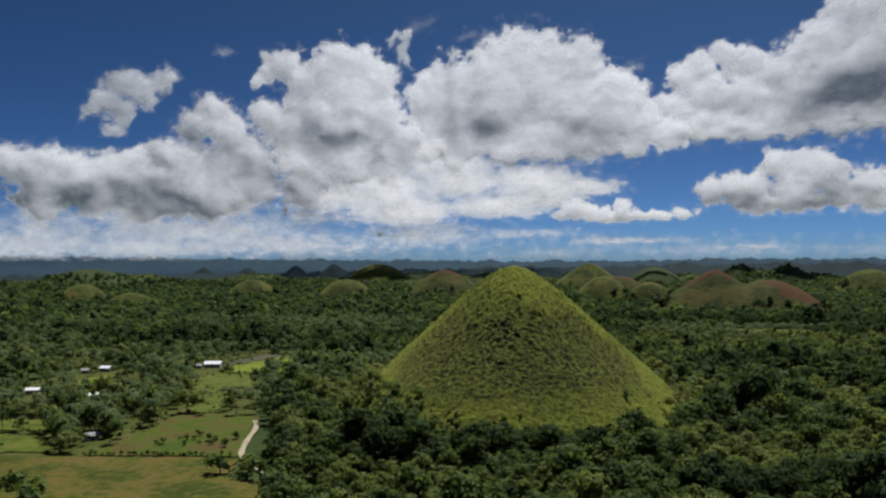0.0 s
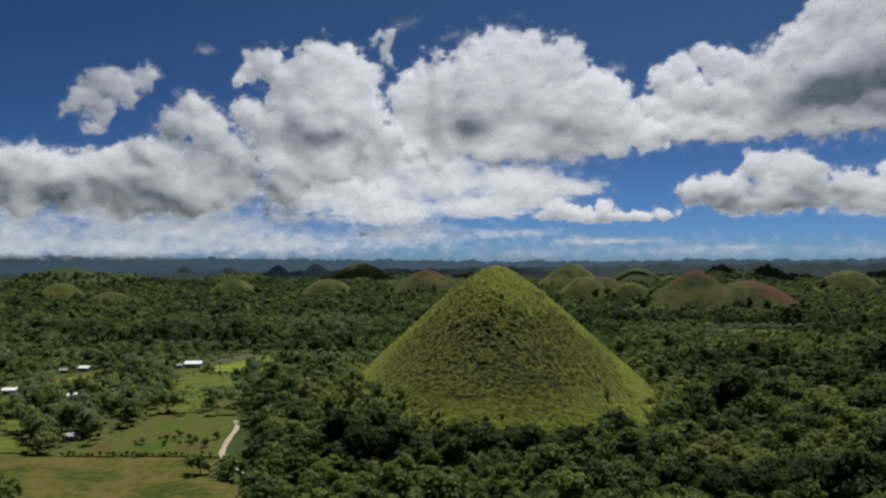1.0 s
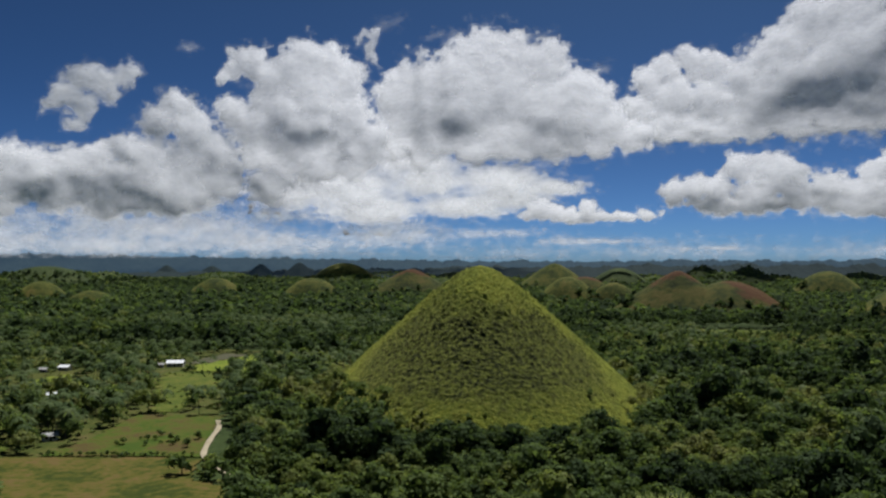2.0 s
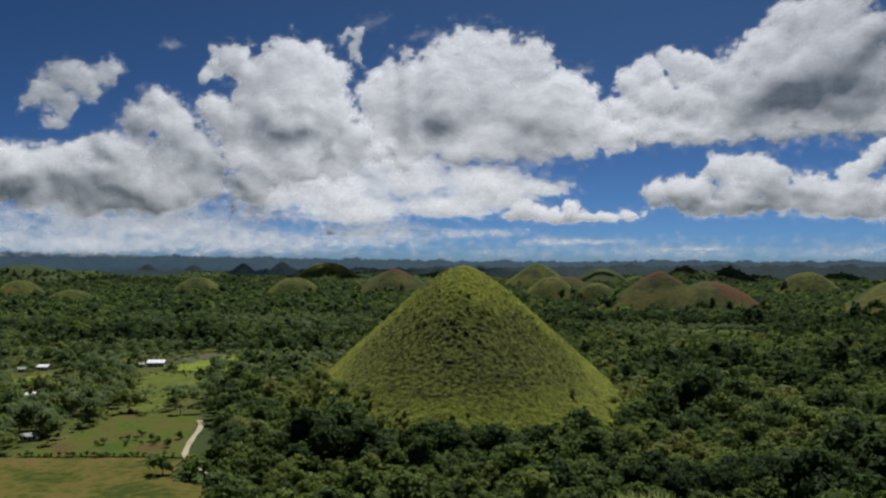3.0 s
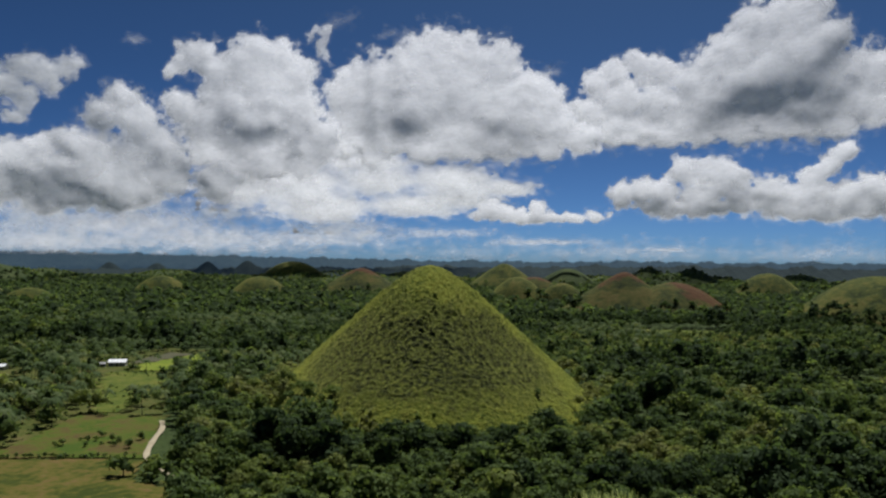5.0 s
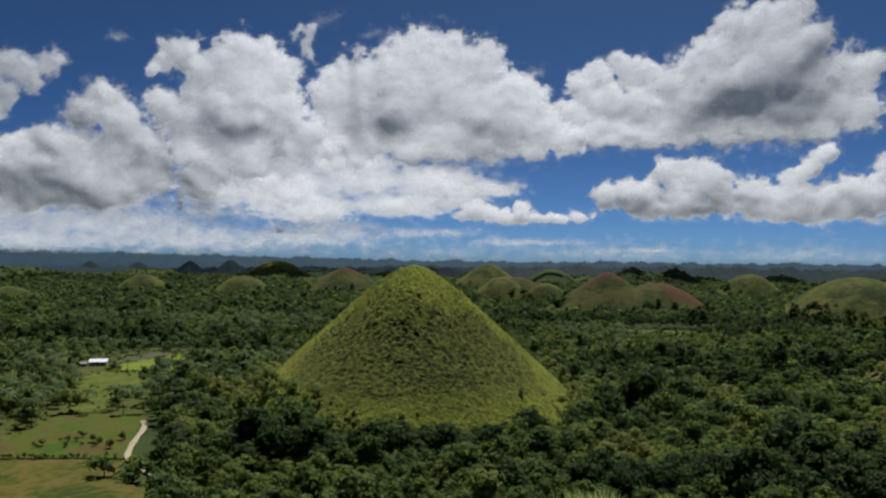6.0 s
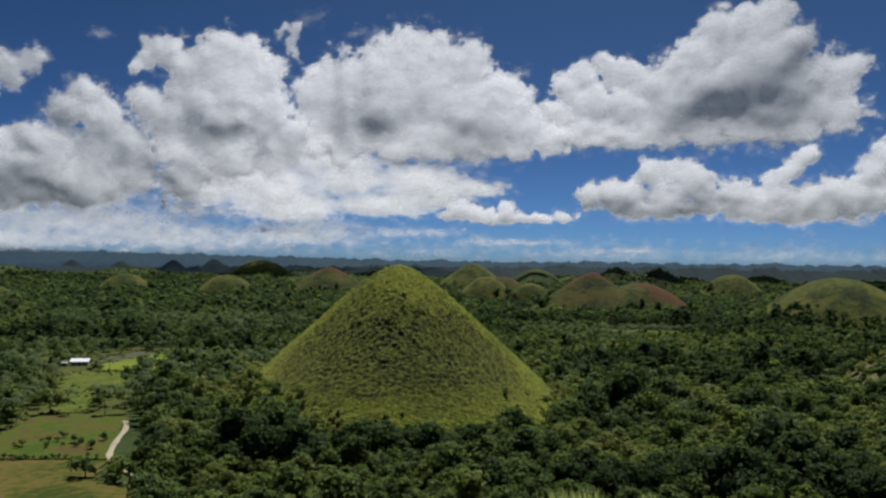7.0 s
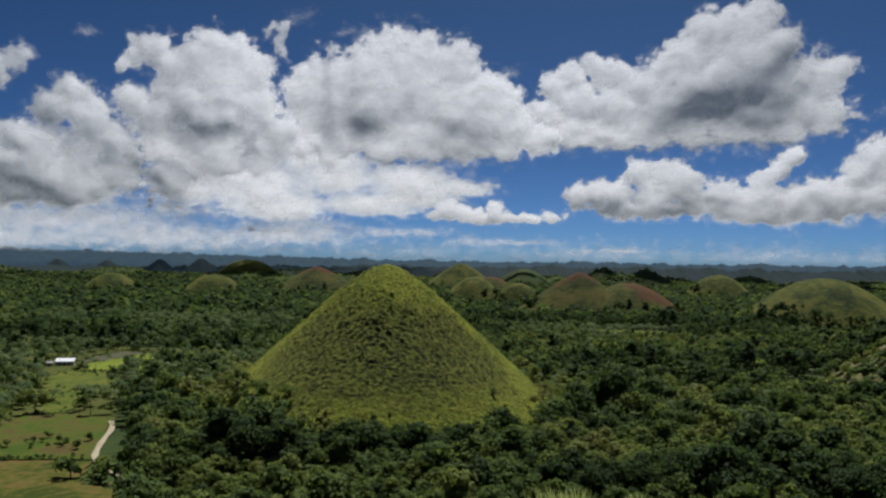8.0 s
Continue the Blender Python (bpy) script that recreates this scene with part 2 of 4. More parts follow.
HILLS += [
    ("dark green distant cone hill", 523, 2909, 120, 59, 1.5, 0),
    ("round grass hill half sunk in the forest", 879, 2017, 88, 54, 1.6, 0),
    ("tall grass cone behind a smaller dome", 225, 2289, 118, 76, 1.3, 0),
    ("low shoulder of scorched red earth", 271, 1981, 80, 41, 1.5, 1),
    ("dark wooded cone", 818, 2886, 120, 70, 1.4, 0),
    ("dark wooded cone", 730, 2391, 95, 52, 1.4, 0),
    ("dark wooded cone", 959, 2843, 120, 65, 1.4, 0),
    ("conical grass hill with a red earth summit", -159, 1927, 108, 59, 1.25, 1),
    ("small bright grass dome", -367, 1750, 68, 39, 1.8, 0),
    ("small bright grass dome", -588, 1768, 68, 38, 1.8, 0),
    ("distant green dome hill", -560, 3328, 145, 77, 1.8, 0),
    ("wide dark green hill", -1244, 2235, 165, 62, 1.6, 0),
    ("small pale grass hill", -859, 1525, 56, 35, 1.7, 0),
    ("low grass mound among trees", -704, 1421, 44, 19, 1.7, 0),
    ("low wooded distant hill", -1381, 2911, 130, 38, 1.6, 0),
    ("low wooded distant hill", 1709, 3585, 130, 38, 1.6, 0),
    ("low distant hill", 192, 4048, 126, 60, 1.6, 0),
    ("dark distant cone hill", -1700, 4270, 90, 60, 1.3, 0),
    ("dark distant cone hill", -1440, 4250, 95, 61, 1.3, 0),
    ("dark distant cone hill", -1160, 4210, 95, 70, 1.4, 0),
    ("dark distant cone hill", -950, 4210, 95, 78, 1.4, 0),
    ("scrub-covered hillside with a bare brown slope", 346, 424, 95, 44, 1.5, 2),
    ("steep hill under the lookout", 0, -8, 110, 68.2, 1.5, 0),
]


far_rng = np.random.RandomState(61)
for k in range(26):                                   # low wooded rises between the hills and the ridge
    turn, away = radians(-36 + 74 * k / 25 + far_rng.uniform(-1.2, 1.2)), far_rng.uniform(2500, 4200)
    HILLS.append(("low wooded rise in the distance", round(away * math.sin(turn)), round(away * math.cos(turn)), far_rng.uniform(140, 300), far_rng.uniform(8, 26) + (away - 2500) / 90, 1.6, 0))


def hill_height(r, R, h, sharp):
    """Height of a hill at r from its middle: straight flanks, rounded top, flared foot."""
    q = np.clip(r / R, 0, 1.3)
    soft = 0.10 * sharp ** 2
    flank = np.sqrt(q * q + soft * soft) - soft
    body = 1 - flank / (math.sqrt(1 + soft * soft) - soft)
    if sharp > 1.45:
        body = np.where(body > 0, np.sin(np.clip(body, 0, 1) * math.pi / 2) * 0.55 + body * 0.45, body)
    return h * body


def flank_z(dx, dy, row):
    """Height of a hill's uneven surface at dx, dy from its middle."""
    _, x, y, R, h, sharp, _ = row
    r, an = np.hypot(dx, dy), np.arctan2(dx, dy)
    shape = 1 + 0.05 * np.sin(an * 2 + x) + 0.03 * np.sin(an * 3 + y)
    q = r / (R * shape)
    z = hill_height(q * R, R, h, sharp)
    return z + 0.02 * h * fbm(flat3(dx + x, dy + y) / (R * 0.35), 2) * np.clip(q * 3, 0, 1), q


def ground_z(x, y):
    r = np.hypot(x, y)
    p = flat3(x, y)
    far = np.clip((r - 620) / 900, 0, 1)
    return far * (7 * perlin(p / 420) + 4 * perlin(p / 130 + 5)) - 0.2 * far


rr = np.concatenate([[0.5], np.geomspace(40, 4960, 190)])
aa = np.linspace(0, 2 * np.pi, 300, endpoint=False)
gr, ga = np.meshgrid(rr, aa, indexing="ij")
gx, gy = (gr * np.sin(ga)).ravel(), (gr * np.cos(ga)).ravel()
ground = new("ground", mesh_of("ground", flat3(gx, gy, ground_z(gx, gy)), sheet(300, len(rr), True)[:, ::-1], FLOOR))
tagged(ground, "dark green forest floor running to the horizon", "ground", kind="structure")


def hill(label, x, y, R, h, sharp, red, fine):
    """A closed grass hill as a sheet of rings, lumpy with tussocks."""
    nr, na = fine
    q = np.linspace(0.0, 1.12, nr)
    a = np.linspace(0, 2 * np.pi, na, endpoint=False)
    qq, an = np.meshgrid(q, a, indexing="ij")
    qq, an = qq.ravel(), an.ravel()
    shape = 1 + 0.05 * np.sin(an * 2 + x) + 0.03 * np.sin(an * 3 + y)
    px, py = qq * R * shape * np.sin(an), qq * R * shape * np.cos(an)
    z, _ = flank_z(px, py, (label, x, y, R, h, sharp, red))
    if R < 100 and y < 500:
        z = z + 2.6 * billow(flat3(px + x, py + y, z) / (3.4, 3.4, 2.6), 3, 0.6) * np.clip(1.15 - qq, 0.3, 1) * np.clip(0.12 + 2.0 * qq, 0, 1)
    red_at = np.clip(hill_height(qq * R, R, 1.0, sharp) - 0.42 + (0.22 * np.abs(np.sin(an)) + 0.1 * np.cos(an)) * np.clip(qq * 3, 0, 1), 0, 1)
    if red == 3:                                        # only along the flank to the right
        red_at = np.clip(0.45 * hill_height(qq * R, R, 1.0, sharp) + 0.12 + 0.42 * np.sin(an) * np.clip(qq * 3, 0, 1), 0, 1)
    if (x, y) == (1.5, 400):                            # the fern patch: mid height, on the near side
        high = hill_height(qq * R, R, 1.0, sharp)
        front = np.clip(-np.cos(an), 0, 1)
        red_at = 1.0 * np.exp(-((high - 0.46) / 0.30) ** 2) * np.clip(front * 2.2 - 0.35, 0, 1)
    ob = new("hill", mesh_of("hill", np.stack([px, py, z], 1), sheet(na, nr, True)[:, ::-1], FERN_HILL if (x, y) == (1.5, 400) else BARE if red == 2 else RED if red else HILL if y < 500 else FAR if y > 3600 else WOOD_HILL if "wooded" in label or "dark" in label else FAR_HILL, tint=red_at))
    ob.location = (x, y, float(ground_z(np.array([float(x)]), np.array([float(y)]))[0]))
    return tagged(ob, label, "hill", kind="structure")


for k, row in enumerate(HILLS):
    hill(*row, fine=(260, 620) if k == 0 else (60, 140) if row[2] < 500 else (30, 72) if k < 29 else (16, 44))


def ridge(name, label, y0, base, rise, seed, mat):
    """A long lumpy skyline of wooded hills, far off."""
    x = np.linspace(-3400, 3400, 640)
    d = np.sqrt(np.maximum(y0 ** 2 - (x * 0.92) ** 2, 0))
    line = base(x / 3400) + rise * (np.abs(fbm(flat3(x / 260, x * 0 + seed), 4, 0.6)) + 0.8 * np.abs(perlin(flat3(x / 75, x * 0 + seed + 3))) + 0.8 * np.abs(perlin(flat3(x / 30, x * 0 + seed + 5))))
    v = np.linspace(0, 1, 14)
    vv, xx = np.meshgrid(v, x, indexing="ij")
    top = np.tile(line, len(v))
    yy = np.tile(d, len(v))
    vv, xx = vv.ravel(), xx.ravel()
    verts = np.stack([xx, yy - 260 * (1 - np.sin(vv * np.pi / 2)), -6 + (top + 6) * np.sin(vv * np.pi / 2)], 1)
    verts[:, 2] += 6 * perlin(verts / 60) * np.sin(vv * np.pi)
    ob = new(name, mesh_of(name, verts, sheet(len(x), len(v)), mat))
    return tagged(ob, label, "mountain ridge", kind="structure")


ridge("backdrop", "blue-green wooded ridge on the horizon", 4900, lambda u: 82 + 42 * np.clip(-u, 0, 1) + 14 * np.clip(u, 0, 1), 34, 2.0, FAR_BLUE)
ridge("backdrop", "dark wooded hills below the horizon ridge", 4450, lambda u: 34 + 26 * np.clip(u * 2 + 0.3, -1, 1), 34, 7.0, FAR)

# fields, track
FIELDS = [
    ("rough grassland between the farm plots", GRASS, [(-330, 330), (-290, 470), (-262, 560), (-205, 640), (-140, 625), (-126, 500), (-128, 400), (-118, 362), (-104, 284), (-240, 262)]),
    ("grazed paddock with a bare brown patch", PLOUGHED, [(-157, 280), (-153, 308), (-156, 358), (-122, 361), (-115, 350), (-99, 283)]),
    ("mown brown-green pasture", PASTURE, [(-215, 268), (-177, 277), (-98, 280), (-92, 252), (-73, 241), (-66, 226), (-66, 190), (-160, 190)]),
    ("bright green crop strip", CROP, [(-183, 506), (-191, 534), (-168, 610), (-148, 593), (-140, 552), (-147, 508)]),
    ("dark tilled plot", TILLED, [(-200, 541), (-196, 609), (-174, 600), (-189, 541)]),
]
FIELDS += [
    ("rough green meadow with bushes", MEADOW, [(-169, 406), (-196, 492), (-183, 504), (-154, 495), (-139, 408), (-141, 366), (-152, 366)]),
    ("narrow grass clearing", CROP, [(-261, 443), (-257, 489), (-235, 455), (-199, 441), (-190, 422), (-221, 420)]),
    ("small grass clearing", MEADOW, [(-235, 343), (-197, 351), (-189, 336), (-199, 321), (-220, 320)]),
    ("small brown-green clearing", MEADOW, [(-225, 315), (-192, 311), (-171, 284), (-185, 282), (-205, 281)]),
    ("pale green strip in the forest", MEADOW, [(240, 866), (330, 858), (310, 786), (222, 792)]),
    ("small bright clearing", MEADOW, [(118, 446), (196, 456), (190, 440), (118, 430)]),
]
TRACK_LINE = [(-50, 215), (-64, 234.5), (-70, 242.5), (-75, 250.5), (-90, 268), (-98.2, 281), (-102, 295.5), (-105.4, 312), (-108.3, 331.5), (-114, 346)]


HOUSES = [  # x, y, turn, length, depth, wall height, white roof, label
    (-204, 530, 8, 10.5, 7, 2.9, 1, "long farm house with a white metal roof"),
    (-268, 506, -5, 6.5, 5, 2.6, 1, "small farm house with a white metal roof"),
    (-261, 414, 12, 6.5, 4.5, 2.6, 1, "small farm house with a white metal roof"),
    (-220, 402, 30, 4, 3.5, 2.2, 1, "tiny pale-roofed shed among trees"),
    (-277, 496, 20, 4, 4, 2.3, 0, "weathered grey-roofed shed among the palms"),
    (-168, 306, 40, 5, 4, 2.3, 0, "weathered grey-roofed hut among palms"),
    (-212, 524, 10, 4, 3.5, 2.3, 0, "low grey-roofed annex beside the farm house"),
]


def inside(x, y, poly):
    x, y = np.asarray(x, float), np.asarray(y, float)
    hit = np.zeros(x.shape, bool)
    for (x0, y0), (x1, y1) in zip(poly, poly[1:] + poly[:1]):
        cross = (y0 > y) != (y1 > y)
        hit ^= cross & (x < (x1 - x0) * (y - y0) / ((y1 - y0) or 1e-9) + x0)
    return hit


def track_gap(x, y):
    """Distance from the track's middle line."""
    best = np.full(np.shape(x), 1e9)
    for (x0, y0), (x1, y1) in zip(TRACK_LINE, TRACK_LINE[1:]):
        t = np.clip(((x - x0) * (x1 - x0) + (y - y0) * (y1 - y0)) / ((x1 - x0) ** 2 + (y1 - y0) ** 2), 0, 1)
        best = np.minimum(best, np.hypot(x - x0 - t * (x1 - x0), y - y0 - t * (y1 - y0)))
    return best


for k, (label, mat, poly) in enumerate(FIELDS):
    px = np.array(poly, float)
    step = 2.0 if px[:, 1].max() < 420 else 5.0
    xs, ys = np.arange(px[:, 0].min(), px[:, 0].max() + step, step), np.arange(px[:, 1].min(), px[:, 1].max() + step, step)
    gy, gx = np.meshgrid(ys, xs, indexing="ij")
    p = flat3(gx.ravel(), gy.ravel())
    z = ground_z(p[:, 0], p[:, 1]) + (0.5 if k else 0.2) + 0.02 * k + 0.25 * fbm(p / 9, 3)
    quads = sheet(len(xs), len(ys))
    mid = p[quads].mean(1)
    wob = mid + 1.6 * np.stack([perlin(mid / 7), perlin(mid / 7 + 31), mid[:, 0] * 0], 1)
    quads = quads[inside(wob[:, 0], wob[:, 1], poly)]
    p[:, 2] = z
    tagged(new("field", mesh_of("field", p, quads, mat)), label, "field", kind="structure")

line = np.array(TRACK_LINE, float)
t = np.linspace(0, len(line) - 1, 90)
cx, cy = np.interp(t, np.arange(len(line)), line[:, 0]), np.interp(t, np.arange(len(line)), line[:, 1])
k = np.ones(11) / 11
cx[5:-5], cy[5:-5] = np.convolve(cx, k, "valid"), np.convolve(cy, k, "valid")
dx, dy = np.gradient(cx), np.gradient(cy)
ln = np.hypot(dx, dy)
across = np.linspace(-1, 1, 7)
half = 0.6 + 0.12 * np.sin(t * 5) + 0.5 * soft_step(cy, 266, 290)
vx = (cx[:, None] + across * (dy / ln)[:, None] * half[:, None]).ravel()
vy = (cy[:, None] - across * (dx / ln)[:, None] * half[:, None]).ravel()
vz = 0.95 + 0.06 * perlin(flat3(vx, vy)) - 0.12 * np.tile(across ** 4, len(t))
tagged(new("road", mesh_of("road", flat3(vx, vy, vz), sheet(7, len(t)), TRACK)), "pale limestone cart track beside the fields", "dirt road", kind="structure")

# ------------------------------------------------------------ forest
rng = np.random.RandomState(3)


def ico(level):
    bm = bmesh.new()
    bmesh.ops.create_icosphere(bm, subdivisions=level, radius=1)
    v = np.array([p.co[:] for p in bm.verts])
    f = np.array([[p.index for p in q.verts] for q in bm.faces])
    bm.free()
    return v, f


ICO = {k: ico(k) for k in (1, 2)}


def crown(seed, lobes, leaves, leaf, hearts=1, habit="round"):
    """Corners and triangles of a leafy crown about one metre in radius, its foot at z = 0: uneven lobes of leaf sprays round small dark hearts; the habit is round, flat (spreading storeys) or tall."""
    r = np.random.RandomState(seed)
    wide, high = r.uniform(0.7, 1.0), r.uniform(0.75, 1.25) * {"round": 1.0, "flat": 0.72, "tall": 1.3}[habit]
    k = np.arange(lobes)
    ang, up = 2.4 * k + r.uniform(-0.8, 0.8, lobes), r.uniform(0.05, 1.0, lobes) ** 0.8
    if habit == "flat":
        up = np.round(up * 3) / 3 + r.uniform(-0.06, 0.06, lobes)
    out = r.uniform(0.25, 0.95, lobes) * np.sqrt(np.maximum(1.06 - up ** 2, 0.04)) * (0.6 if habit == "tall" else 1.0)
    s = r.uniform(0.16, 0.40, lobes)
    out[0], s[0], up[0] = 0, 0.42, 0.5
    mid = np.stack([out * np.cos(ang), out * np.sin(ang) * wide, up * 0.9 * high], 1)
    squash = np.array([1.15, 1.15, 0.42 if habit == "flat" else 0.75])
    v0, f0 = ICO[1]
    vs = [v0 * (1 + 0.35 * r.uniform(-1, 1, (len(v0), 1))) * s[q] * 0.7 * squash + mid[q] - (0, 0, 0.12 * s[q]) for q in range(min(hearts, lobes))]
    fs = [f0 + len(v0) * q for q in range(len(vs))]
    w = r.choice(lobes, leaves, p=s ** 2 / (s ** 2).sum())
    d = r.normal(size=(leaves, 3)) + (0, 0, 0.3)
    d /= np.linalg.norm(d, axis=1)[:, None]
    at = mid[w] + d * s[w][:, None] * squash * r.uniform(0.6, 1.2, (leaves, 1))
    nrm = 0.95 * d + r.normal(size=(leaves, 3)) * 0.30 + (0, 0, 0.25)
    nrm /= np.linalg.norm(nrm, axis=1)[:, None]
    u = np.cross(nrm, r.normal(size=(leaves, 3)))
    u /= np.linalg.norm(u, axis=1)[:, None]
    z = leaf * r.uniform(0.5, 1.5, (leaves, 1))
    side = np.cross(nrm, u) * z * 0.75
    tip = at + u * z * 1.2 - (0, 0, 1) * z * 0.3
    tri = np.stack([at - u * z * 0.9 - side, at - u * z * 0.9 + side, tip], 1).reshape(-1, 3)
    vs.append(tri), fs.append(np.arange(leaves * 3).reshape(-1, 3) + len(v0) * (len(vs) - 1))
    return np.concatenate(vs), np.concatenate(fs)


def palm_head(seed, fronds=16, joints=5):
    """Corners and triangles of a coconut palm's head of drooping fronds, about one metre in radius."""
    r = np.random.RandomState(seed)
    vs, fs, n = [], [], 0
    for k in range(fronds):
        ang, lift = 2.4 * k + r.uniform(-0.3, 0.3), r.uniform(-0.35, 1.0)
        side = np.array([-math.sin(ang), math.cos(ang), 0])
        go = np.array([math.cos(ang), math.sin(ang), 0])
        pts = []
        for s in np.linspace(0, 1, joints):
            mid = go * s * (1 - 0.15 * max(lift, 0)) + np.array([0, 0, lift * s * 0.75 - 0.85 * s * s])
            wide = 0.17 * math.sin(math.pi * (0.12 + 0.85 * s)) 
            pts += [mid - side * wide - (0, 0, wide * 0.7), mid, mid + side * wide - (0, 0, wide * 0.7)]
        vs.append(np.array(pts))
        q = sheet(3, joints) + n
        fs.append(np.concatenate([q[:, [0, 1, 2]], q[:, [0, 2, 3]]]))
        n += 3 * joints
    return np.concatenate(vs), np.concatenate(fs)


def bole(seed, bends=4, sides=6, taper=0.5, lean=0.12):
    """A tapered, slightly crooked stem of height 1 and foot radius 1."""
    r = np.random.RandomState(seed)
    a = np.linspace(0, 2 * np.pi, sides, endpoint=False)
    rows, off = [], np.zeros(2)
    for k in range(bends + 1):
        h = k / bends
        s = 1 - (1 - taper) * h + (0.5 if k == 0 else 0)
        rows.append(np.stack([np.cos(a) * s + off[0], np.sin(a) * s + off[1], a * 0 + h], 1))
        off = off + r.uniform(-1, 1, 2) * lean * 8
    v = np.concatenate(rows)
    q = sheet(sides, bends + 1, True)
    return v, np.concatenate([q[:, [0, 1, 2]], q[:, [0, 2, 3]]])


def clear_of(x, y, margin):
    """Where trees may stand: off the fields, the track and the open flanks of the hills."""
    ok = track_gap(x, y) > 5.5 + margin + 3.0 * (y > 278) * (y < 360)
    for hx, hy, _, length, *_ in HOUSES:             # open yards on the near side
        ok &= ~((np.abs(x - hx * (y / hy)) < length * 0.62 + 2) & (y < hy + 7) & (y > hy - 46))
    for _, _, poly in FIELDS[1:]:
        ok &= ~inside(x, y, poly)
    for name, hx, hy, R, h, sharp, _ in HILLS:
        if "wooded" in name:
            continue
        r = np.hypot(x - hx, y - hy)
        skirt = 0.84 + 0.17 * np.clip((0.22 * (x - hx) - 0.975 * (y - hy)) / (r + 1e-6), 0, 1) ** 3 - 0.06 * np.clip((-0.93 * (x - hx) - 0.36 * (y - hy)) / (r + 1e-6), 0, 1) ** 4 if (hx, hy) == (1.5, 400) else 0.5 if "wide dark" in name else 0.8
        if (hx, hy) == (346, 424):
            skirt = 0.28
        ok &= r > R * skirt + 5 * perlin(flat3(x / 16, y / 16))
    return ok


def land_z(x, y):
    z = ground_z(x, y)
    for row in HILLS:
        z = np.maximum(z, flank_z(x - row[1], y - row[2], row)[0])
    return z


def scatter(r0, r1, spacing, half=36, seed=0):
    """Uneven rows of standing places between two distances, within half degrees of straight ahead."""
    r = np.random.RandomState(seed)
    xs = np.arange(-r1, r1, spacing)
    ys = np.arange(0, r1, spacing)
    x, y = [q.ravel() for q in np.meshgrid(xs, ys)]
    x, y = x + r.uniform(-0.48, 0.48, len(x)) * spacing, y + r.uniform(-0.48, 0.48, len(x)) * spacing
    d, a = np.hypot(x, y), np.degrees(np.arctan2(x, y))
    keep = (d > r0) & (d < r1) & (np.abs(a) < half)
    x, y = x[keep], y[keep]
    keep = clear_of(x, y, 0)
    return x[keep], y[keep]


def scrub(x, y):
    """Meadows and gardens near the farm, where trees stand far apart."""
    return inside(x, y, FIELDS[0][2])


def stand(name, label, protos, x, y, size, tall, mat, seed):
    """Many crowns joined into one woodland: size is a crown's radius, tall its height over the ground."""
    r = np.random.RandomState(seed)
    pick, turn = r.randint(len(protos), size=len(x)), r.uniform(0, 2 * np.pi, len(x))
    z = land_z(x, y)
    tint = np.clip(0.41 - 0.55 * grove(x, y) + 0.4 * fbm(flat3(x / 60, y / 45), 3) + r.normal(size=len(x)) * 0.22, 0, 0.98)
    tint = np.clip(tint + 0.03 * ((x > 60) & (y < 450)) - 0.05 * ((x > -105) & (x < -15) & (y > 260) & (y < 390)), 0, 0.98)
    # leaf colour itself darkens with distance, imitating shade on the far forest
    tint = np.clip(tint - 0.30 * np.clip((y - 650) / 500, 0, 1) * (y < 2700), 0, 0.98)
    vs, fs, ts, n = [], [], [], 0
    for k, (v, f) in enumerate(protos):
        w = np.where(pick == k)[0]
        if not len(w):
            continue
        c, s = np.cos(turn[w])[:, None], np.sin(turn[w])[:, None]
        sz = size[w][:, None]
        vx = (v[:, 0] * c - v[:, 1] * s) * sz + x[w][:, None]
        vy = (v[:, 0] * s + v[:, 1] * c) * sz + y[w][:, None]
        vz = v[:, 2] * sz * 1.05 + (z[w] + tall[w])[:, None]
        vs.append(np.stack([vx, vy, vz], 2).reshape(-1, 3))
        fs.append((f[None] + (np.arange(len(w)) * len(v))[:, None, None] + n).reshape(-1, 3))
        ts.append(np.repeat(tint[w], len(v)))
        n += len(w) * len(v)
    ob = new(name, mesh_of(name, np.concatenate(vs), np.concatenate(fs), mat, tint=np.concatenate(ts)))
    return tagged(ob, label, "forest", kind="stuff")


HABITS = ("round", "flat", "round", "round", "round", "flat", "round", "flat")
NEAR = [crown(k, 20, 640, 0.085, 10, HABITS[k]) for k in range(8)]
MIDDLE = [crown(20 + k, 13, 230, 0.115, 5, HABITS[k]) for k in range(8)]
LOW = [crown(40 + k, 8, 74, 0.17, 2, HABITS[k]) for k in range(8)]
SPECKS = [crown(70 + k, 4, 12, 0.42, 0) for k in range(5)]
TINY = [crown(60 + k, 6, 26, 0.3) for k in range(6)]
HEADS = [palm_head(80 + k) for k in range(4)]
FAR_HEADS = [palm_head(84 + k, 12, 3) for k in range(4)]


GROVES = [  # x, y, half width, half depth, tall and dark (+) or low and bright (-)
    (225, 510, 95, 26, 1.8), (330, 888, 120, 34, 1.6), (-66, 288, 36, 30, 0.35), (99, 408, 26, 24, -0.8), (165, 300, 30, 22, -0.8),
    (176, 392, 36, 18, -0.7), (248, 392, 28, 20, 1.0), (212, 673, 45, 30, -0.7), (-158, 578, 42, 18, 1.3), (-245, 655, 75, 26, 1.1),
    (-208, 912, 65, 40, -0.6), (-14, 280, 34, 16, 0.7), (265, 735, 70, 26, -1.2), (45, 298, 45, 16, -0.5), (-52, 250, 30, 24, -1.5),
    (130, 235, 60, 22, 0.6), (320, 545, 40, 25, -0.6), (-330, 720, 200, 60, 0.6), (120, 350, 22, 20, 0.6)]


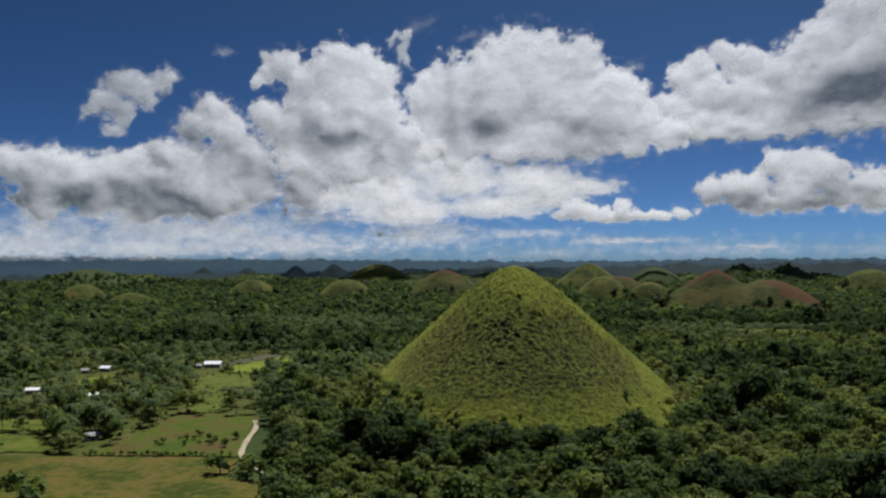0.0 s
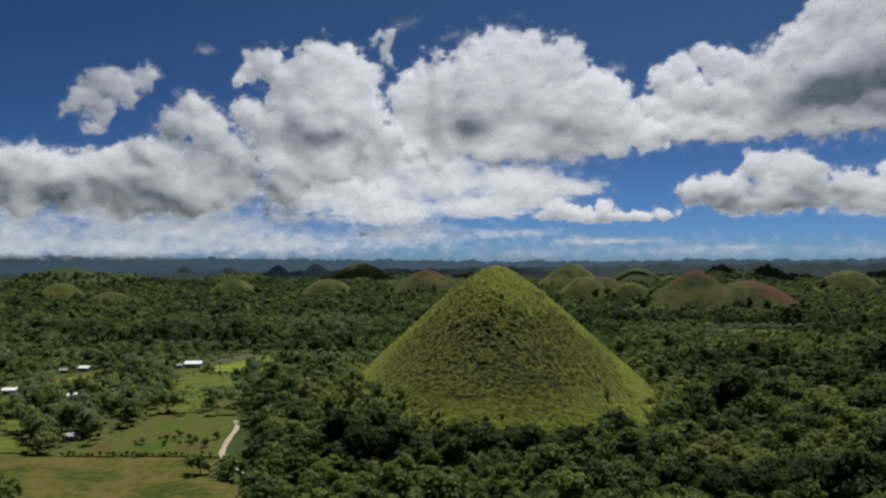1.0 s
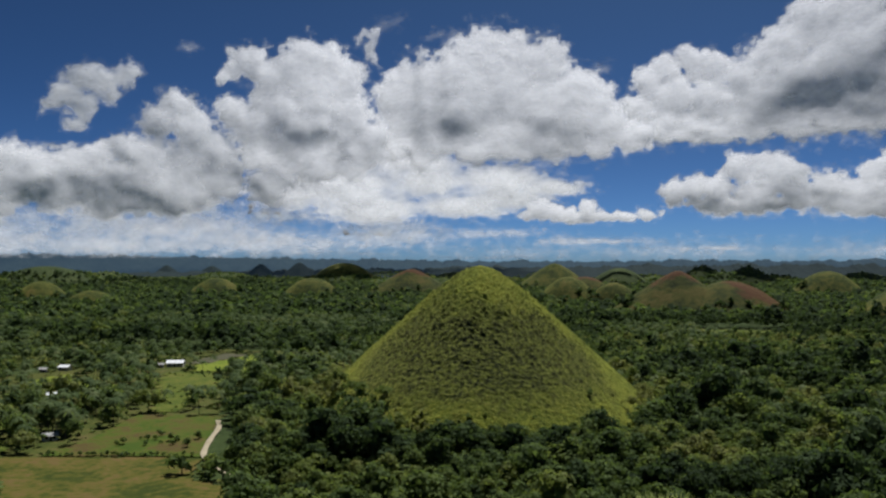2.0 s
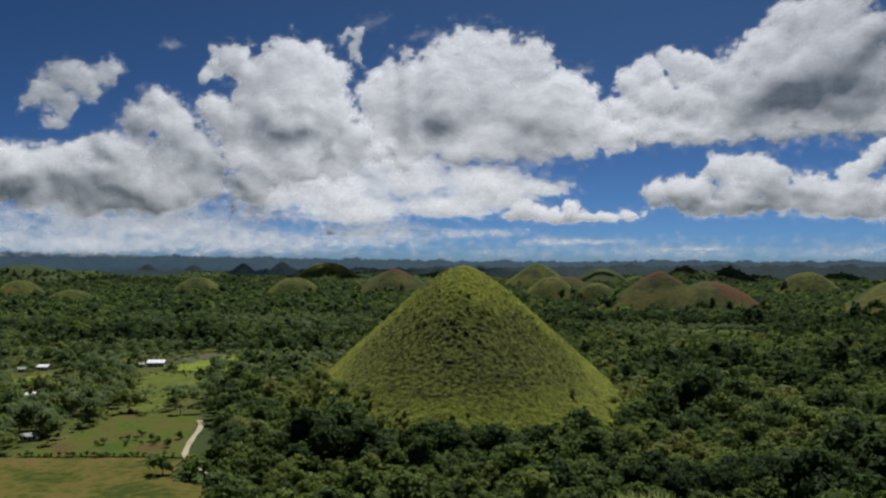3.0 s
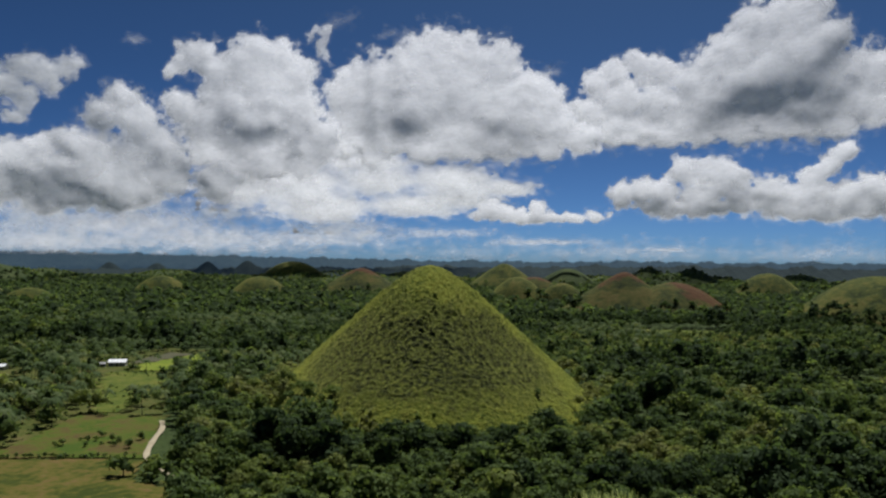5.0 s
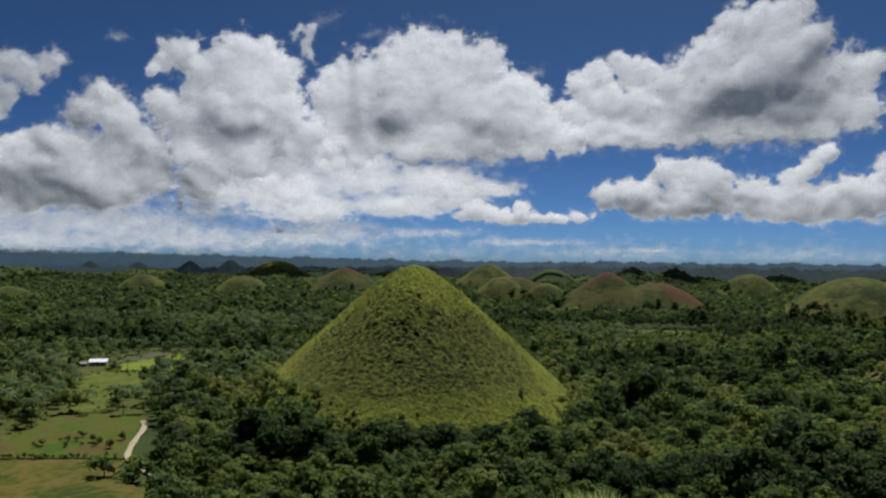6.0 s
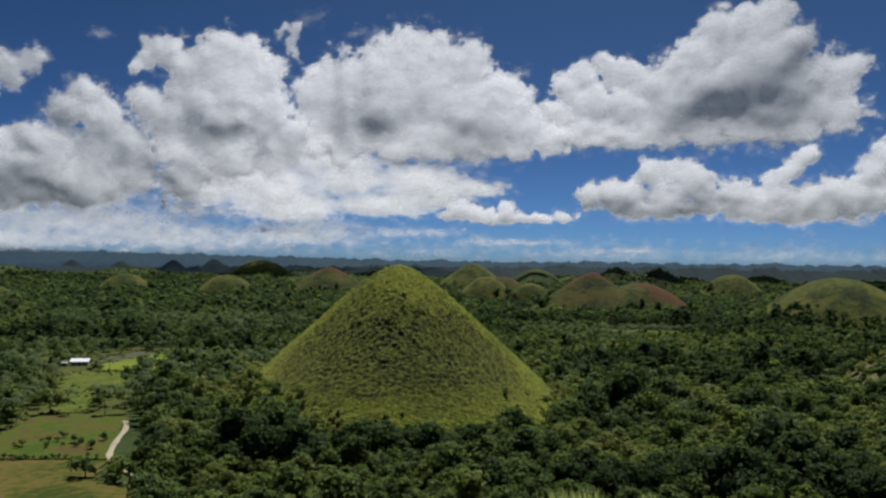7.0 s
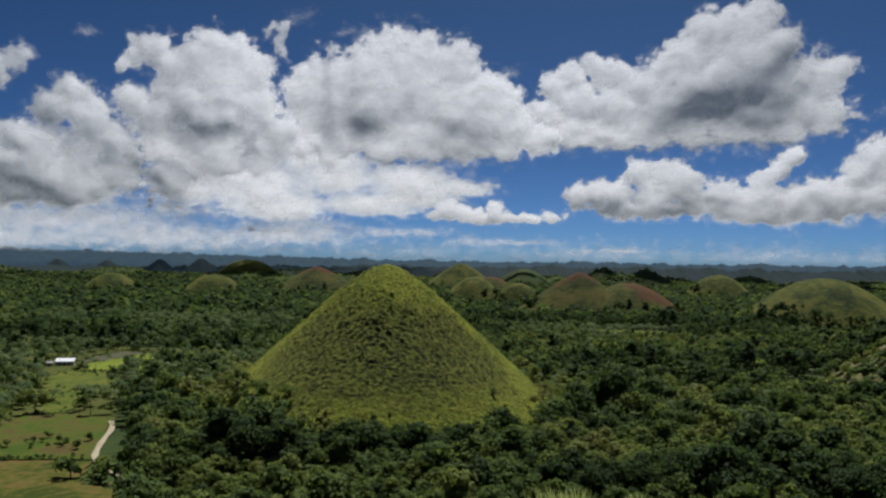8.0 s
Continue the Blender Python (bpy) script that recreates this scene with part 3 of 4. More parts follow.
def grove(x, y):
    """From -1, low bright scrub, to 1, stands of tall dark trees."""
    x, y = np.asarray(x, float), np.asarray(y, float)
    g = 1.5 * perlin(flat3(x / 85, y / 42) + 13) + 0.8 * perlin(flat3(x / 30, y / 18) + 29)
    for cx, cy, wide, deep, up in GROVES:
        g = g + up * np.exp(-((x - cx) / wide) ** 2 - ((y - cy) / deep) ** 2)
    foot = np.hypot(x - 1.5, y - 400) / 90
    return np.clip(g - 1.6 * np.clip(1.12 - foot, 0, 1) / 0.28 * (foot < 1.12), -1, 1)


def sizes(x, y, low, high, seed):
    """Crown radii: uneven, in patches, with some tall trees standing out."""
    r = np.random.RandomState(seed)
    s = low + (high - low) * r.beta(1.3, 2.2, len(x))
    g = grove(x, y)
    s = s * (1 + np.where(g > 0, 0.42, 0.2) * g)
    return s * np.where(r.uniform(size=len(x)) < 0.13, 1.5, 1)


# near trees, one by one
x, y = scatter(190, 470, 7.2, seed=11)
r = np.random.RandomState(12)
keep = ~scrub(x, y) | (r.uniform(size=len(x)) < np.where((x < -150) & (y < 400), 0.55, 0.28))
x, y = x[keep], y[keep]
size = sizes(x, y, 2.6, 7.4, 13)
tall = size * 0.7 + r.uniform(0, 1.8, len(x)) + 3.0 * np.clip(grove(x, y), 0, 1)
foot = np.hypot(x - 1.5, y - 400)
left = np.exp(-((x + 78) / 26) ** 2 - ((y - 352) / 40) ** 2)     # a tall dark stand at the hill's shoulder
size, tall = size * (1 + 0.2 * left), tall + 1.5 * left
low = (foot < 106) & (x > -28) & (x < 62) & (y < 400)
size = np.where(low, size * 0.6, size)
tall = np.where(low, 0.25 * size, tall)
order = np.argsort(np.hypot(x, y))
single, rest = order[:280], order[280:]
crown_meshes = [[mesh_of("crown", v, f, LEAF, tint=np.full(len(v), 0.15 * j)) for j in range(6)] for v, f in NEAR]
shade = np.clip(0.51 - 0.38 * grove(x, y) - 0.08 * (x > 60) + r.normal(size=len(x)) * 0.18, 0, 0.8)
bole_meshes = [mesh_of("trunk", *bole(k), BARK) for k in range(3)]
for k, w in enumerate(single):
    ob = new("tree")
    ob.location = (x[w], y[w], float(land_z(x[w:w + 1], y[w:w + 1])[0]) - 0.1)
    ob.rotation_euler = (0, 0, r.uniform(0, 6.28))
    tr, cr = new("trunk", bole_meshes[k % 3]), new("crown", crown_meshes[k % 8][int(shade[w] / 0.15)])
    tr.parent = cr.parent = ob
    tr.scale = (0.05 * size[w], 0.05 * size[w], tall[w] + size[w] * 0.5)
    cr.scale = (size[w], size[w], size[w] * 1.05)
    cr.location = (0, 0, tall[w] - 0.2 * size[w])
    tagged(ob, "dense dark green broadleaf tree in the valley forest", "tree", "forest trees")
d = np.hypot(x, y)
w = rest[d[rest] < 330]
stand("woodland", "dense dark green broadleaf canopy below the hill", NEAR, x[w], y[w], size[w], tall[w] - 0.2 * size[w], LEAF, 14)
w = rest[d[rest] >= 330]
stand("woodland", "broadleaf forest round the foot of the hill", MIDDLE, x[w], y[w], size[w], tall[w] - 0.2 * size[w], LEAF, 15)
x, y = scatter(470, 1050, 8.0, seed=16)
keep = ~scrub(x, y) | (np.random.RandomState(1).uniform(size=len(x)) < 0.3)
x, y = x[keep], y[keep]
size = sizes(x, y, 2.9, 6.8, 17)
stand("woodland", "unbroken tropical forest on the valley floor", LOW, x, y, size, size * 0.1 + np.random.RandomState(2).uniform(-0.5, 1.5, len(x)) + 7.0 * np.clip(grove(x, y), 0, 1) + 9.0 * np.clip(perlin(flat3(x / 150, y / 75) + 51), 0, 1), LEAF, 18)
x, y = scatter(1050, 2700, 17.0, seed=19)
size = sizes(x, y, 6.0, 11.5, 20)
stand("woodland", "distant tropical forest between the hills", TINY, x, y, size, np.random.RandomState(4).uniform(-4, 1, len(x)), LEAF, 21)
x, y = scatter(2700, 4100, 22.0, seed=22)
size = sizes(x, y, 7.0, 12.0, 23)
stand("woodland", "far dark forest reaching the ridges", SPECKS, x, y, size, size * -0.6, LEAF, 24)

x, y = scatter(190, 340, 3.8, seed=25)
keep = ~scrub(x, y)
x, y = x[keep], y[keep]
BUSH = [crown(120 + k, 4, 20, 0.34) for k in range(5)]
stand("undergrowth", "tangled green bushes between the forest trees", BUSH, x, y, np.random.RandomState(26).uniform(1.0, 2.3, len(x)), np.zeros(len(x)), LEAF, 27)["category"] = "bushes"

# coconut palms: some by the farm one by one, the rest in the forest
PALM_HEADS = [mesh_of("fronds", v, f, PALM, tint=np.full(len(v), 0.2 * k)) for k, (v, f) in enumerate(HEADS)]
STEMS = [mesh_of("trunk", *bole(50 + k, 6, 6, 0.65, 0.22), BARK) for k in range(3)]


def palm_tree(x, y, tall, reach, k):
    ob = new("palm_tree")
    ob.location = (x, y, float(land_z(np.array([x]), np.array([y]))[0]) - 0.1)
    ob.rotation_euler = (0, 0, k * 2.1)
    stem, head = new("trunk", STEMS[k % 3]), new("fronds", PALM_HEADS[k % 4])
    stem.parent = head.parent = ob
    stem.scale = (0.17, 0.17, tall)
    top = STEMS[k % 3].vertices[len(STEMS[k % 3].vertices) - 6:]
    head.location = (sum(v.co.x for v in top) / 6 * 0.17, sum(v.co.y for v in top) / 6 * 0.17, tall)
    head.scale = (reach, reach, reach)
    return tagged(ob, "slender coconut palm with drooping green fronds", "palm tree", "coconut palms")


r = np.random.RandomState(41)
placed = 0
while placed < 150:
    px, py = r.uniform(-275, -128), r.uniform(300, 520)
    if scrub(np.array([px]), np.array([py]))[0] and clear_of(np.array([px]), np.array([py]), 0)[0] and r.uniform() < 0.75:
        palm_tree(px, py, r.uniform(7, 12.5), r.uniform(3.0, 4.2), placed)
        placed += 1
for k in range(26):
    palm_tree(r.uniform(-118, -62), r.uniform(375, 470), r.uniform(8, 13), r.uniform(2.8, 3.8), placed + k)
x, y = scatter(330, 1000, 11.5, seed=43)
r = np.random.RandomState(44)
keep = perlin(flat3(x / 120, y / 120) + 8) + 0.32 * (x < -90) + r.uniform(-0.35, 0.1, len(x)) > 0.12
x, y = x[keep], y[keep]
stand("palm_canopy", "coconut palm heads above the forest", FAR_HEADS, x, y, r.uniform(2.8, 4.2, len(x)), r.uniform(8, 12.5, len(x)), PALM, 45)

# shrubs along the fence line and in the paddock
SHRUBS = [mesh_of("crown", *crown(100 + k, 6, 110, 0.2), LEAF, tint=np.full(len(crown(100 + k, 6, 110, 0.2)[0]), 0.3 + 0.1 * k)) for k in range(4)]


def shrub(x, y, size, k, label):
    ob = new("shrub")
    ob.location = (x, y, 0.25)
    ob.rotation_euler = (0, 0, k * 1.7)
    tr, cr = new("trunk", bole_meshes[k % 3]), new("crown", SHRUBS[k % 4])
    tr.parent = cr.parent = ob
    tr.scale = (0.06 * size, 0.06 * size, size * 0.9)
    cr.scale, cr.location = (size, size, size), (0, 0, 0.45 * size)
    return tagged(ob, label, "shrub", "farm shrubs")


r = np.random.RandomState(51)
for k in range(24):
    shrub(-157 + 2.35 * k + r.uniform(-0.7, 0.7), 280.6 + 0.11 * k + r.uniform(-0.4, 0.4), r.uniform(0.7, 1.5), k, "dark green shrub in a field boundary row")
for k in range(18):
    shrub(r.uniform(-140, -106), r.uniform(296, 316), r.uniform(0.8, 2.3), k, "grey-green bush in the grazed paddock")
for k, (px, py, sz) in enumerate([(-97, 258, 4.6), (-79, 266, 4.4), (-70, 240, 3.6), (-88, 262, 4.6), (-82, 254.5, 4.8), (-75.5, 256, 3.8), (-85, 270, 4.2), (-139, 221, 6.2), (-147, 227, 6.0), (-135, 213, 5.0)]):
    shrub(px, py, sz, k, "spreading pale-leaved tree at the pasture edge")["category"] = "tree"

r = np.random.RandomState(53)
x, y = r.uniform(-300, -120, 2600), r.uniform(285, 620, 2600)
keep = inside(x, y, FIELDS[0][2]) & (clear_of(x, y, 0) | inside(x, y, FIELDS[5][2])) & (fbm(flat3(x / 30, y / 30), 2) + r.uniform(-0.3, 0.3, len(x)) > -0.08)
stand("undergrowth", "low green bushes scattered over rough grassland", BUSH, x[keep], y[keep], r.uniform(0.5, 1.7, keep.sum()), np.zeros(keep.sum()), LEAF, 54)["category"] = "bushes"

# farm houses
METAL, _n, _l, _b = material("white corrugated sheet", 0.45)
_p = position(_n)
_l.new(ramp(_n, _l, noise_of(_n, _l, 0.5, 4, _p), [(0.3, (0.62, 0.62, 0.60)), (0.6, (0.80, 0.80, 0.79))]), _b.inputs["Base Color"])
RUST, _n, _l, _b = material("weathered grey sheet", 0.6)
_l.new(ramp(_n, _l, noise_of(_n, _l, 0.7, 4, position(_n)), [(0.3, (0.16, 0.15, 0.14)), (0.65, (0.36, 0.35, 0.33))]), _b.inputs["Base Color"])
PLASTER = soil_material("limewashed wall", [(0.3, (0.42, 0.40, 0.35)), (0.7, (0.6, 0.57, 0.5))], 3, 0.4, 0.02)
DARK = soil_material("dark timber", [(0.3, (0.03, 0.025, 0.02)), (0.7, (0.07, 0.055, 0.04))], 1, 0.2, 0.01)


def box(bm, x0, x1, y0, y1, z0, z1):
    v = [bm.verts.new((x, y, z)) for z in (z0, z1) for y in (y0, y1) for x in (x0, x1)]
    for f in ((0, 2, 3, 1), (4, 5, 7, 6), (0, 1, 5, 4), (2, 6, 7, 3), (0, 4, 6, 2), (1, 3, 7, 5)):
        bm.faces.new([v[i] for i in f])


def house(x, y, turn, length, deep, wall, roof, label):
    """A single-storey farm house: walls, two roof slopes with overhang, a door and windows."""
    ob = new("house")
    ob.location, ob.rotation_euler = (x, y, 0.1), (0, 0, radians(turn))
    a, b = length / 2, deep / 2
    bm = bmesh.new()
    box(bm, -a, a, -b, b, 0, wall)
    part("wall", bm, PLASTER, ob)
    rise = deep * 0.22
    for side in (-1, 1):
        bm = bmesh.new()
        e0, e1 = side * (b + 0.7), 0.0
        n = 28
        pts = []
        for k in range(n + 1):
            px = -a - 0.6 + (length + 1.2) * k / n
            dz = 0.06 * (k % 2)
            pts.append([bm.verts.new((px, e0, wall - 0.15 + dz)), bm.verts.new((px, e1, wall + rise + dz)),
                        bm.verts.new((px, e1, wall + rise + dz - 0.08)), bm.verts.new((px, e0, wall - 0.23 + dz))])
        for p0, p1 in zip(pts, pts[1:]):
            for i in range(4):
                bm.faces.new((p0[i], p1[i], p1[(i + 1) % 4], p0[(i + 1) % 4]))
        bm.faces.new(pts[0]), bm.faces.new(pts[-1])
        bmesh.ops.recalc_face_normals(bm, faces=bm.faces)
        part("roof", bm, roof, ob)
    bm = bmesh.new()
    box(bm, -0.45, 0.45, -b - 0.05, -b + 0.02, 0.05, 2.05)
    part("door", bm, DARK, ob)
    for wx in (-a * 0.6, a * 0.5):
        bm = bmesh.new()
        box(bm, wx - 0.6, wx + 0.6, -b - 0.05, -b + 0.02, 0.9, 1.9)
        part("window", bm, DARK, ob)
    return tagged(ob, label, "house", "farm houses")


for hx, hy, turn, length, deep, wall, white, label in HOUSES:
    house(hx, hy, turn, length, deep, wall, METAL if white else RUST, label)

hx, hy = 49.4, 345.0
shrub(hx, hy, 1.9, 1, "dark round bush on the open grass slope").location.z = float(land_z(np.array([hx]), np.array([hy]))[0])

# tall grass on the brow just under the lookout
BLADE = leaf_material("sunlit grass blades", [(0.0, (0.30, 0.36, 0.14)), (0.5, (0.42, 0.46, 0.20)), (1.0, (0.56, 0.56, 0.32))], 0.5)


def grass_clump(az, el, dist, width, count, seed):
    """Bent blades whose tips reach el degrees at that distance."""
    r = np.random.RandomState(seed)
    cx, cy = dist * math.sin(radians(az)), dist * math.cos(radians(az))
    base = float(land_z(np.array([cx]), np.array([cy]))[0])
    top = (EYE + dist * math.tan(radians(el)) - base) * 1.14
    vs, fs, n = [], [], 0
    for k in range(count):
        ox, oy = r.normal(0, width * 0.4), r.normal(0, width * 0.3)
        tall = top * r.uniform(0.72, 1.0) * math.exp(-(ox / width) ** 2 * 0.25)
        ang, bend, w = r.uniform(0, 6.28), r.uniform(0.1, 0.45) * 0.6, r.uniform(0.012, 0.03)
        side = np.array([-math.sin(ang + 0.8), math.cos(ang + 0.8), 0])
        for s in np.linspace(0, 1, 6):
            mid = np.array([ox + bend * s * s * math.cos(ang), oy + bend * s * s * math.sin(ang), tall * (s - 0.12 * s * s * s)])
            vs += [mid - side * w * (1.05 - s), mid + side * w * (1.05 - s)]
        q = sheet(2, 6) + n
        fs.append(q)
        n += 12
    ob = new("grass_clump", mesh_of("grass_clump", np.array(vs), np.concatenate(fs), BLADE, tint=np.repeat(r.uniform(0, 1, count), 12)))
    ob.location = (cx, cy, base - 0.05)
    return tagged(ob, "tall sunlit yellow-green grass on the brow", "grass", "brow grass")


for k, (az, el, width, count) in enumerate([(12.2, -15.3, 0.7, 150), (13.2, -15.0, 0.4, 90), (14.3, -14.9, 0.3, 70), (18.6, -15.0, 0.35, 70), (20.6, -15.4, 0.8, 110)]):
    grass_clump(az, el, 15.0 + 0.6 * k, width, count, 200 + k)

# shrubs over the open flank of the hill
r = np.random.RandomState(31)
q, an = np.sqrt(r.uniform(0.0, 1.0, 420)), r.uniform(math.pi * 0.42, math.pi * 1.58, 420)
dx, dy = q * HILLS[0][3] * np.sin(an), q * HILLS[0][3] * np.cos(an)
x, y = HILLS[0][1] + dx, HILLS[0][2] + dy
keep = r.uniform(size=len(x)) < np.clip(4.0 * (q - 0.8), 0, 1)
x, y = x[keep], y[keep]
CLUMP = [crown(90 + k, 4, 26, 0.3) for k in range(5)]
stand("scrub", "small dark shrubs dotted over the grass hill", CLUMP, x, y, 0.8 + 1.2 * r.uniform(size=len(x)) ** 2, np.full(len(x), -0.3), LEAF, 32)["category"] = "bushes"

# ------------------------------------------------------------ clouds
CUMULUS = cloud_material("cumulus droplets", 0.05)
STRATUS = cloud_material("stratus veil", 0.04)


def soften(grid, times):
    for _ in range(times):
        for axis in (0, 1):
            wide = np.pad(grid, [(1, 1) if a == axis else (0, 0) for a in (0, 1)], mode="edge")
            grid = 0.5 * grid + 0.25 * (np.take(wide, range(0, grid.shape[axis]), axis) + np.take(wide, range(2, grid.shape[axis] + 2), axis))
    return grid


def cloud(seed, label, depth, slope, lobes, bars=(), bellies=(), veil=1.0):
    """A heap of lobes (degrees across, up, radius) and bars (and flatness). Its front leans back as it rises, steeper at the bellies (across, up, half width, half height, how much), with billows on it; the edges thin out."""
    rows = np.array([(*q, 1.0) for q in lobes] + list(bars))
    thin = not lobes
    step = 0.16 if thin else 0.108
    pad = rows[:, 2] * 1.5 + 0.3
    az = np.arange((rows[:, 0] - pad).min(), (rows[:, 0] + pad).max(), step)
    el = np.arange(max((rows[:, 1] - pad * rows[:, 3]).min(), 0.35), (rows[:, 1] + pad).max(), step)
    ee, aa = np.meshgrid(el, az, indexing="ij")
    A, E = aa.ravel(), ee.ravel()
    p = np.stack([A, E * (2.6 if thin else 1.0), np.full(len(A), seed * 7.7)], 1)
    wob = 0.8 if "torn" in label else 0.55 if thin else 0.47
    wa = A + wob * fbm(p / 1.5, 5, 0.55)
    we = E + (0.16 if thin else wob) * fbm(p / 1.5 + 40, 5, 0.55)
    edge, heap, under = np.zeros(len(A)), np.zeros(len(A)), np.zeros(len(A))
    for a0, e0, r0, f0 in rows:
        q2 = ((wa - a0) ** 2 + ((we - e0) / f0) ** 2) / r0 ** 2
        q2 = q2 * np.where(we < e0, 1.0 if thin else 1.5, 1.0)          # flatter undersides
        near = np.exp(8 * (1 - np.sqrt(q2)))
        edge += near
        under += near * (e0 - we) / (r0 * f0)
        heap += (r0 * min(f0 * 1.3, 1) * np.exp(-1.1 * q2)) ** 3
    under = soft_step(under / (edge + 1e-9), 0.1, 0.8)            # undersides dissolve more gently
    edge = np.log(edge + 1e-9) / 8
    heap = np.cbrt(heap)
    fine = fbm(p / 0.9 + 11, 6, 0.62)
    density = veil * soft_step(edge + 0.48 * fine * (1 - soft_step(edge, 0.15, 0.5)), -0.15, 0.95 if thin else 0.55 + 0.5 * under)
    metres = depth * math.pi / 180
    tilt = np.full(len(A), slope)
    ma, me_ = A + 1.1 * fbm(p / 2.6 + 70, 4, 0.55), E + 0.8 * fbm(p / 2.6 + 90, 4, 0.55)
    for a0, e0, wide, tall, much in bellies:
        tilt -= 1.15 * much * np.exp(-((ma - a0) / wide) ** 2 - ((me_ - e0) / tall) ** 2)
    tilt = np.maximum(tilt, 0.6)
    lean = metres * np.cumsum(tilt.reshape(ee.shape), 0).ravel() * step
    lean = soften(lean.reshape(ee.shape), 6).ravel()
    way = np.stack([np.sin(np.radians(A)), np.cos(np.radians(A)), np.tan(np.radians(E))], 1)
    eye = np.array([0, 0, EYE])
    quads = sheet(len(az), len(el))
    quads = quads[density[quads].max(1) > 0.003]
    n = len(A)
    layers, shares = [], []
    upper = 1 - soften(under.reshape(ee.shape), 14).ravel()
    curl = (0 if thin else 0.4) * upper * np.exp(-np.clip(soften(edge.reshape(ee.shape), 4).ravel(), 0, 2) / 0.3)      # tops curl back into the sun
    for k in range(2):                                    # a loose outer layer over a firmer heart
        pk = p + 0.35 * k
        if thin:
            relief = 0.06 * heap + 0.10 * fbm(pk / 1.8 + 3, 4, 0.45)
        else:
            relief = 0.2 * heap + 0.3 * fbm(pk / 2.6 + 3, 2, 0.45) + 0.115 * billow(pk / 1.7 + 8, 3, 0.40)
        relief = soften((relief - curl).reshape(ee.shape), 3).ravel()
        layers.append(eye + way * (depth + lean + 45 * k - metres * relief)[:, None])
        shares.append(density * (0.4, 1.0)[k])
    layers.append(eye + way * (depth + lean + 260 + 0.5 * metres * heap)[:, None])
    shares.append(density)
    faces = [quads + n * k for k in range(len(layers))]
    faces[-1] = faces[-1][:, ::-1]
    faces = np.concatenate(faces)
    used, faces = np.unique(faces, return_inverse=True)
    me = mesh_of("cloud", np.concatenate(layers)[used], faces.reshape(-1, 4), STRATUS if thin else CUMULUS)
    me.attributes.new("thickness_share", "FLOAT", "POINT").data.foreach_set("value", np.concatenate(shares)[used].astype(np.float32))
    return tagged(new("cloud", me), label, "cloud", kind="structure")


cloud(1, "towering white cumulus dome with a flat grey base", 3050, 1.85,
      [(0.3, 14.6, 2.38), (2.4, 14.8, 2.13), (4.9, 14.2, 2.05), (-1.5, 13.2, 2.54), (-4.0, 12.4, 2.66), (-5.6, 11.8, 2.13), (7.1, 12.2, 2.13),
       (8.7, 11.0, 1.72), (1.8, 11.9, 3.48), (-1.1, 10.3, 2.66), (-3.9, 9.8, 2.25), (4.7, 10.5, 3.07), (7.1, 9.5, 2.25), (9.5, 9.4, 1.84),
       (2.6, 8.9, 2.25), (11.1, 8.8, 1.56), (-0.2, 8.3, 1.84), (5.5, 8.5, 1.84), (8.7, 8.4, 1.43), (-5.4, 10.0, 1.72), (-5.6, 8.6, 1.64),
       (-3.9, 8.1, 1.72)],
      [(3.1, 8.7, 7.79, 0.25)],
      [(-2.0, 10.1, 2.6, 1.5, 1.05), (6.0, 9.3, 2.6, 1.3, 0.9), (1.5, 11.8, 2.0, 1.2, 0.35)], 1)
cloud(2, "ragged white cumulus heap with grey hollows", 2850, 1.55,
      [(-12.3, 14.6, 1.39), (-10.7, 14.1, 1.64), (-13.4, 13.6, 1.72), (-16.3, 13.9, 1.39), (-17.5, 13.3, 0.90), (-18.2, 12.8, 0.57), (-15.1, 12.9, 1.64),
       (-9.3, 13.0, 1.43), (-11.6, 12.1, 2.46), (-14.4, 11.0, 2.05), (-9.2, 10.5, 2.05), (-16.2, 9.6, 2.05), (-12.4, 9.2, 2.46), (-9.6, 8.3, 1.84),
       (-13.9, 7.3, 2.05), (-17.6, 10.4, 1.23), (-7.6, 8.7, 1.72), (-11.6, 7.0, 2.05), (-8.8, 7.1, 1.64), (-15.8, 7.6, 1.84)],
      [(-11.2, 7.6, 5.33, 0.3)],
      [(-12.3, 8.9, 3.0, 1.1, 0.85), (-7.6, 9.0, 1.6, 1.0, 0.3), (-16.0, 10.6, 1.5, 0.9, 0.25)], 1)
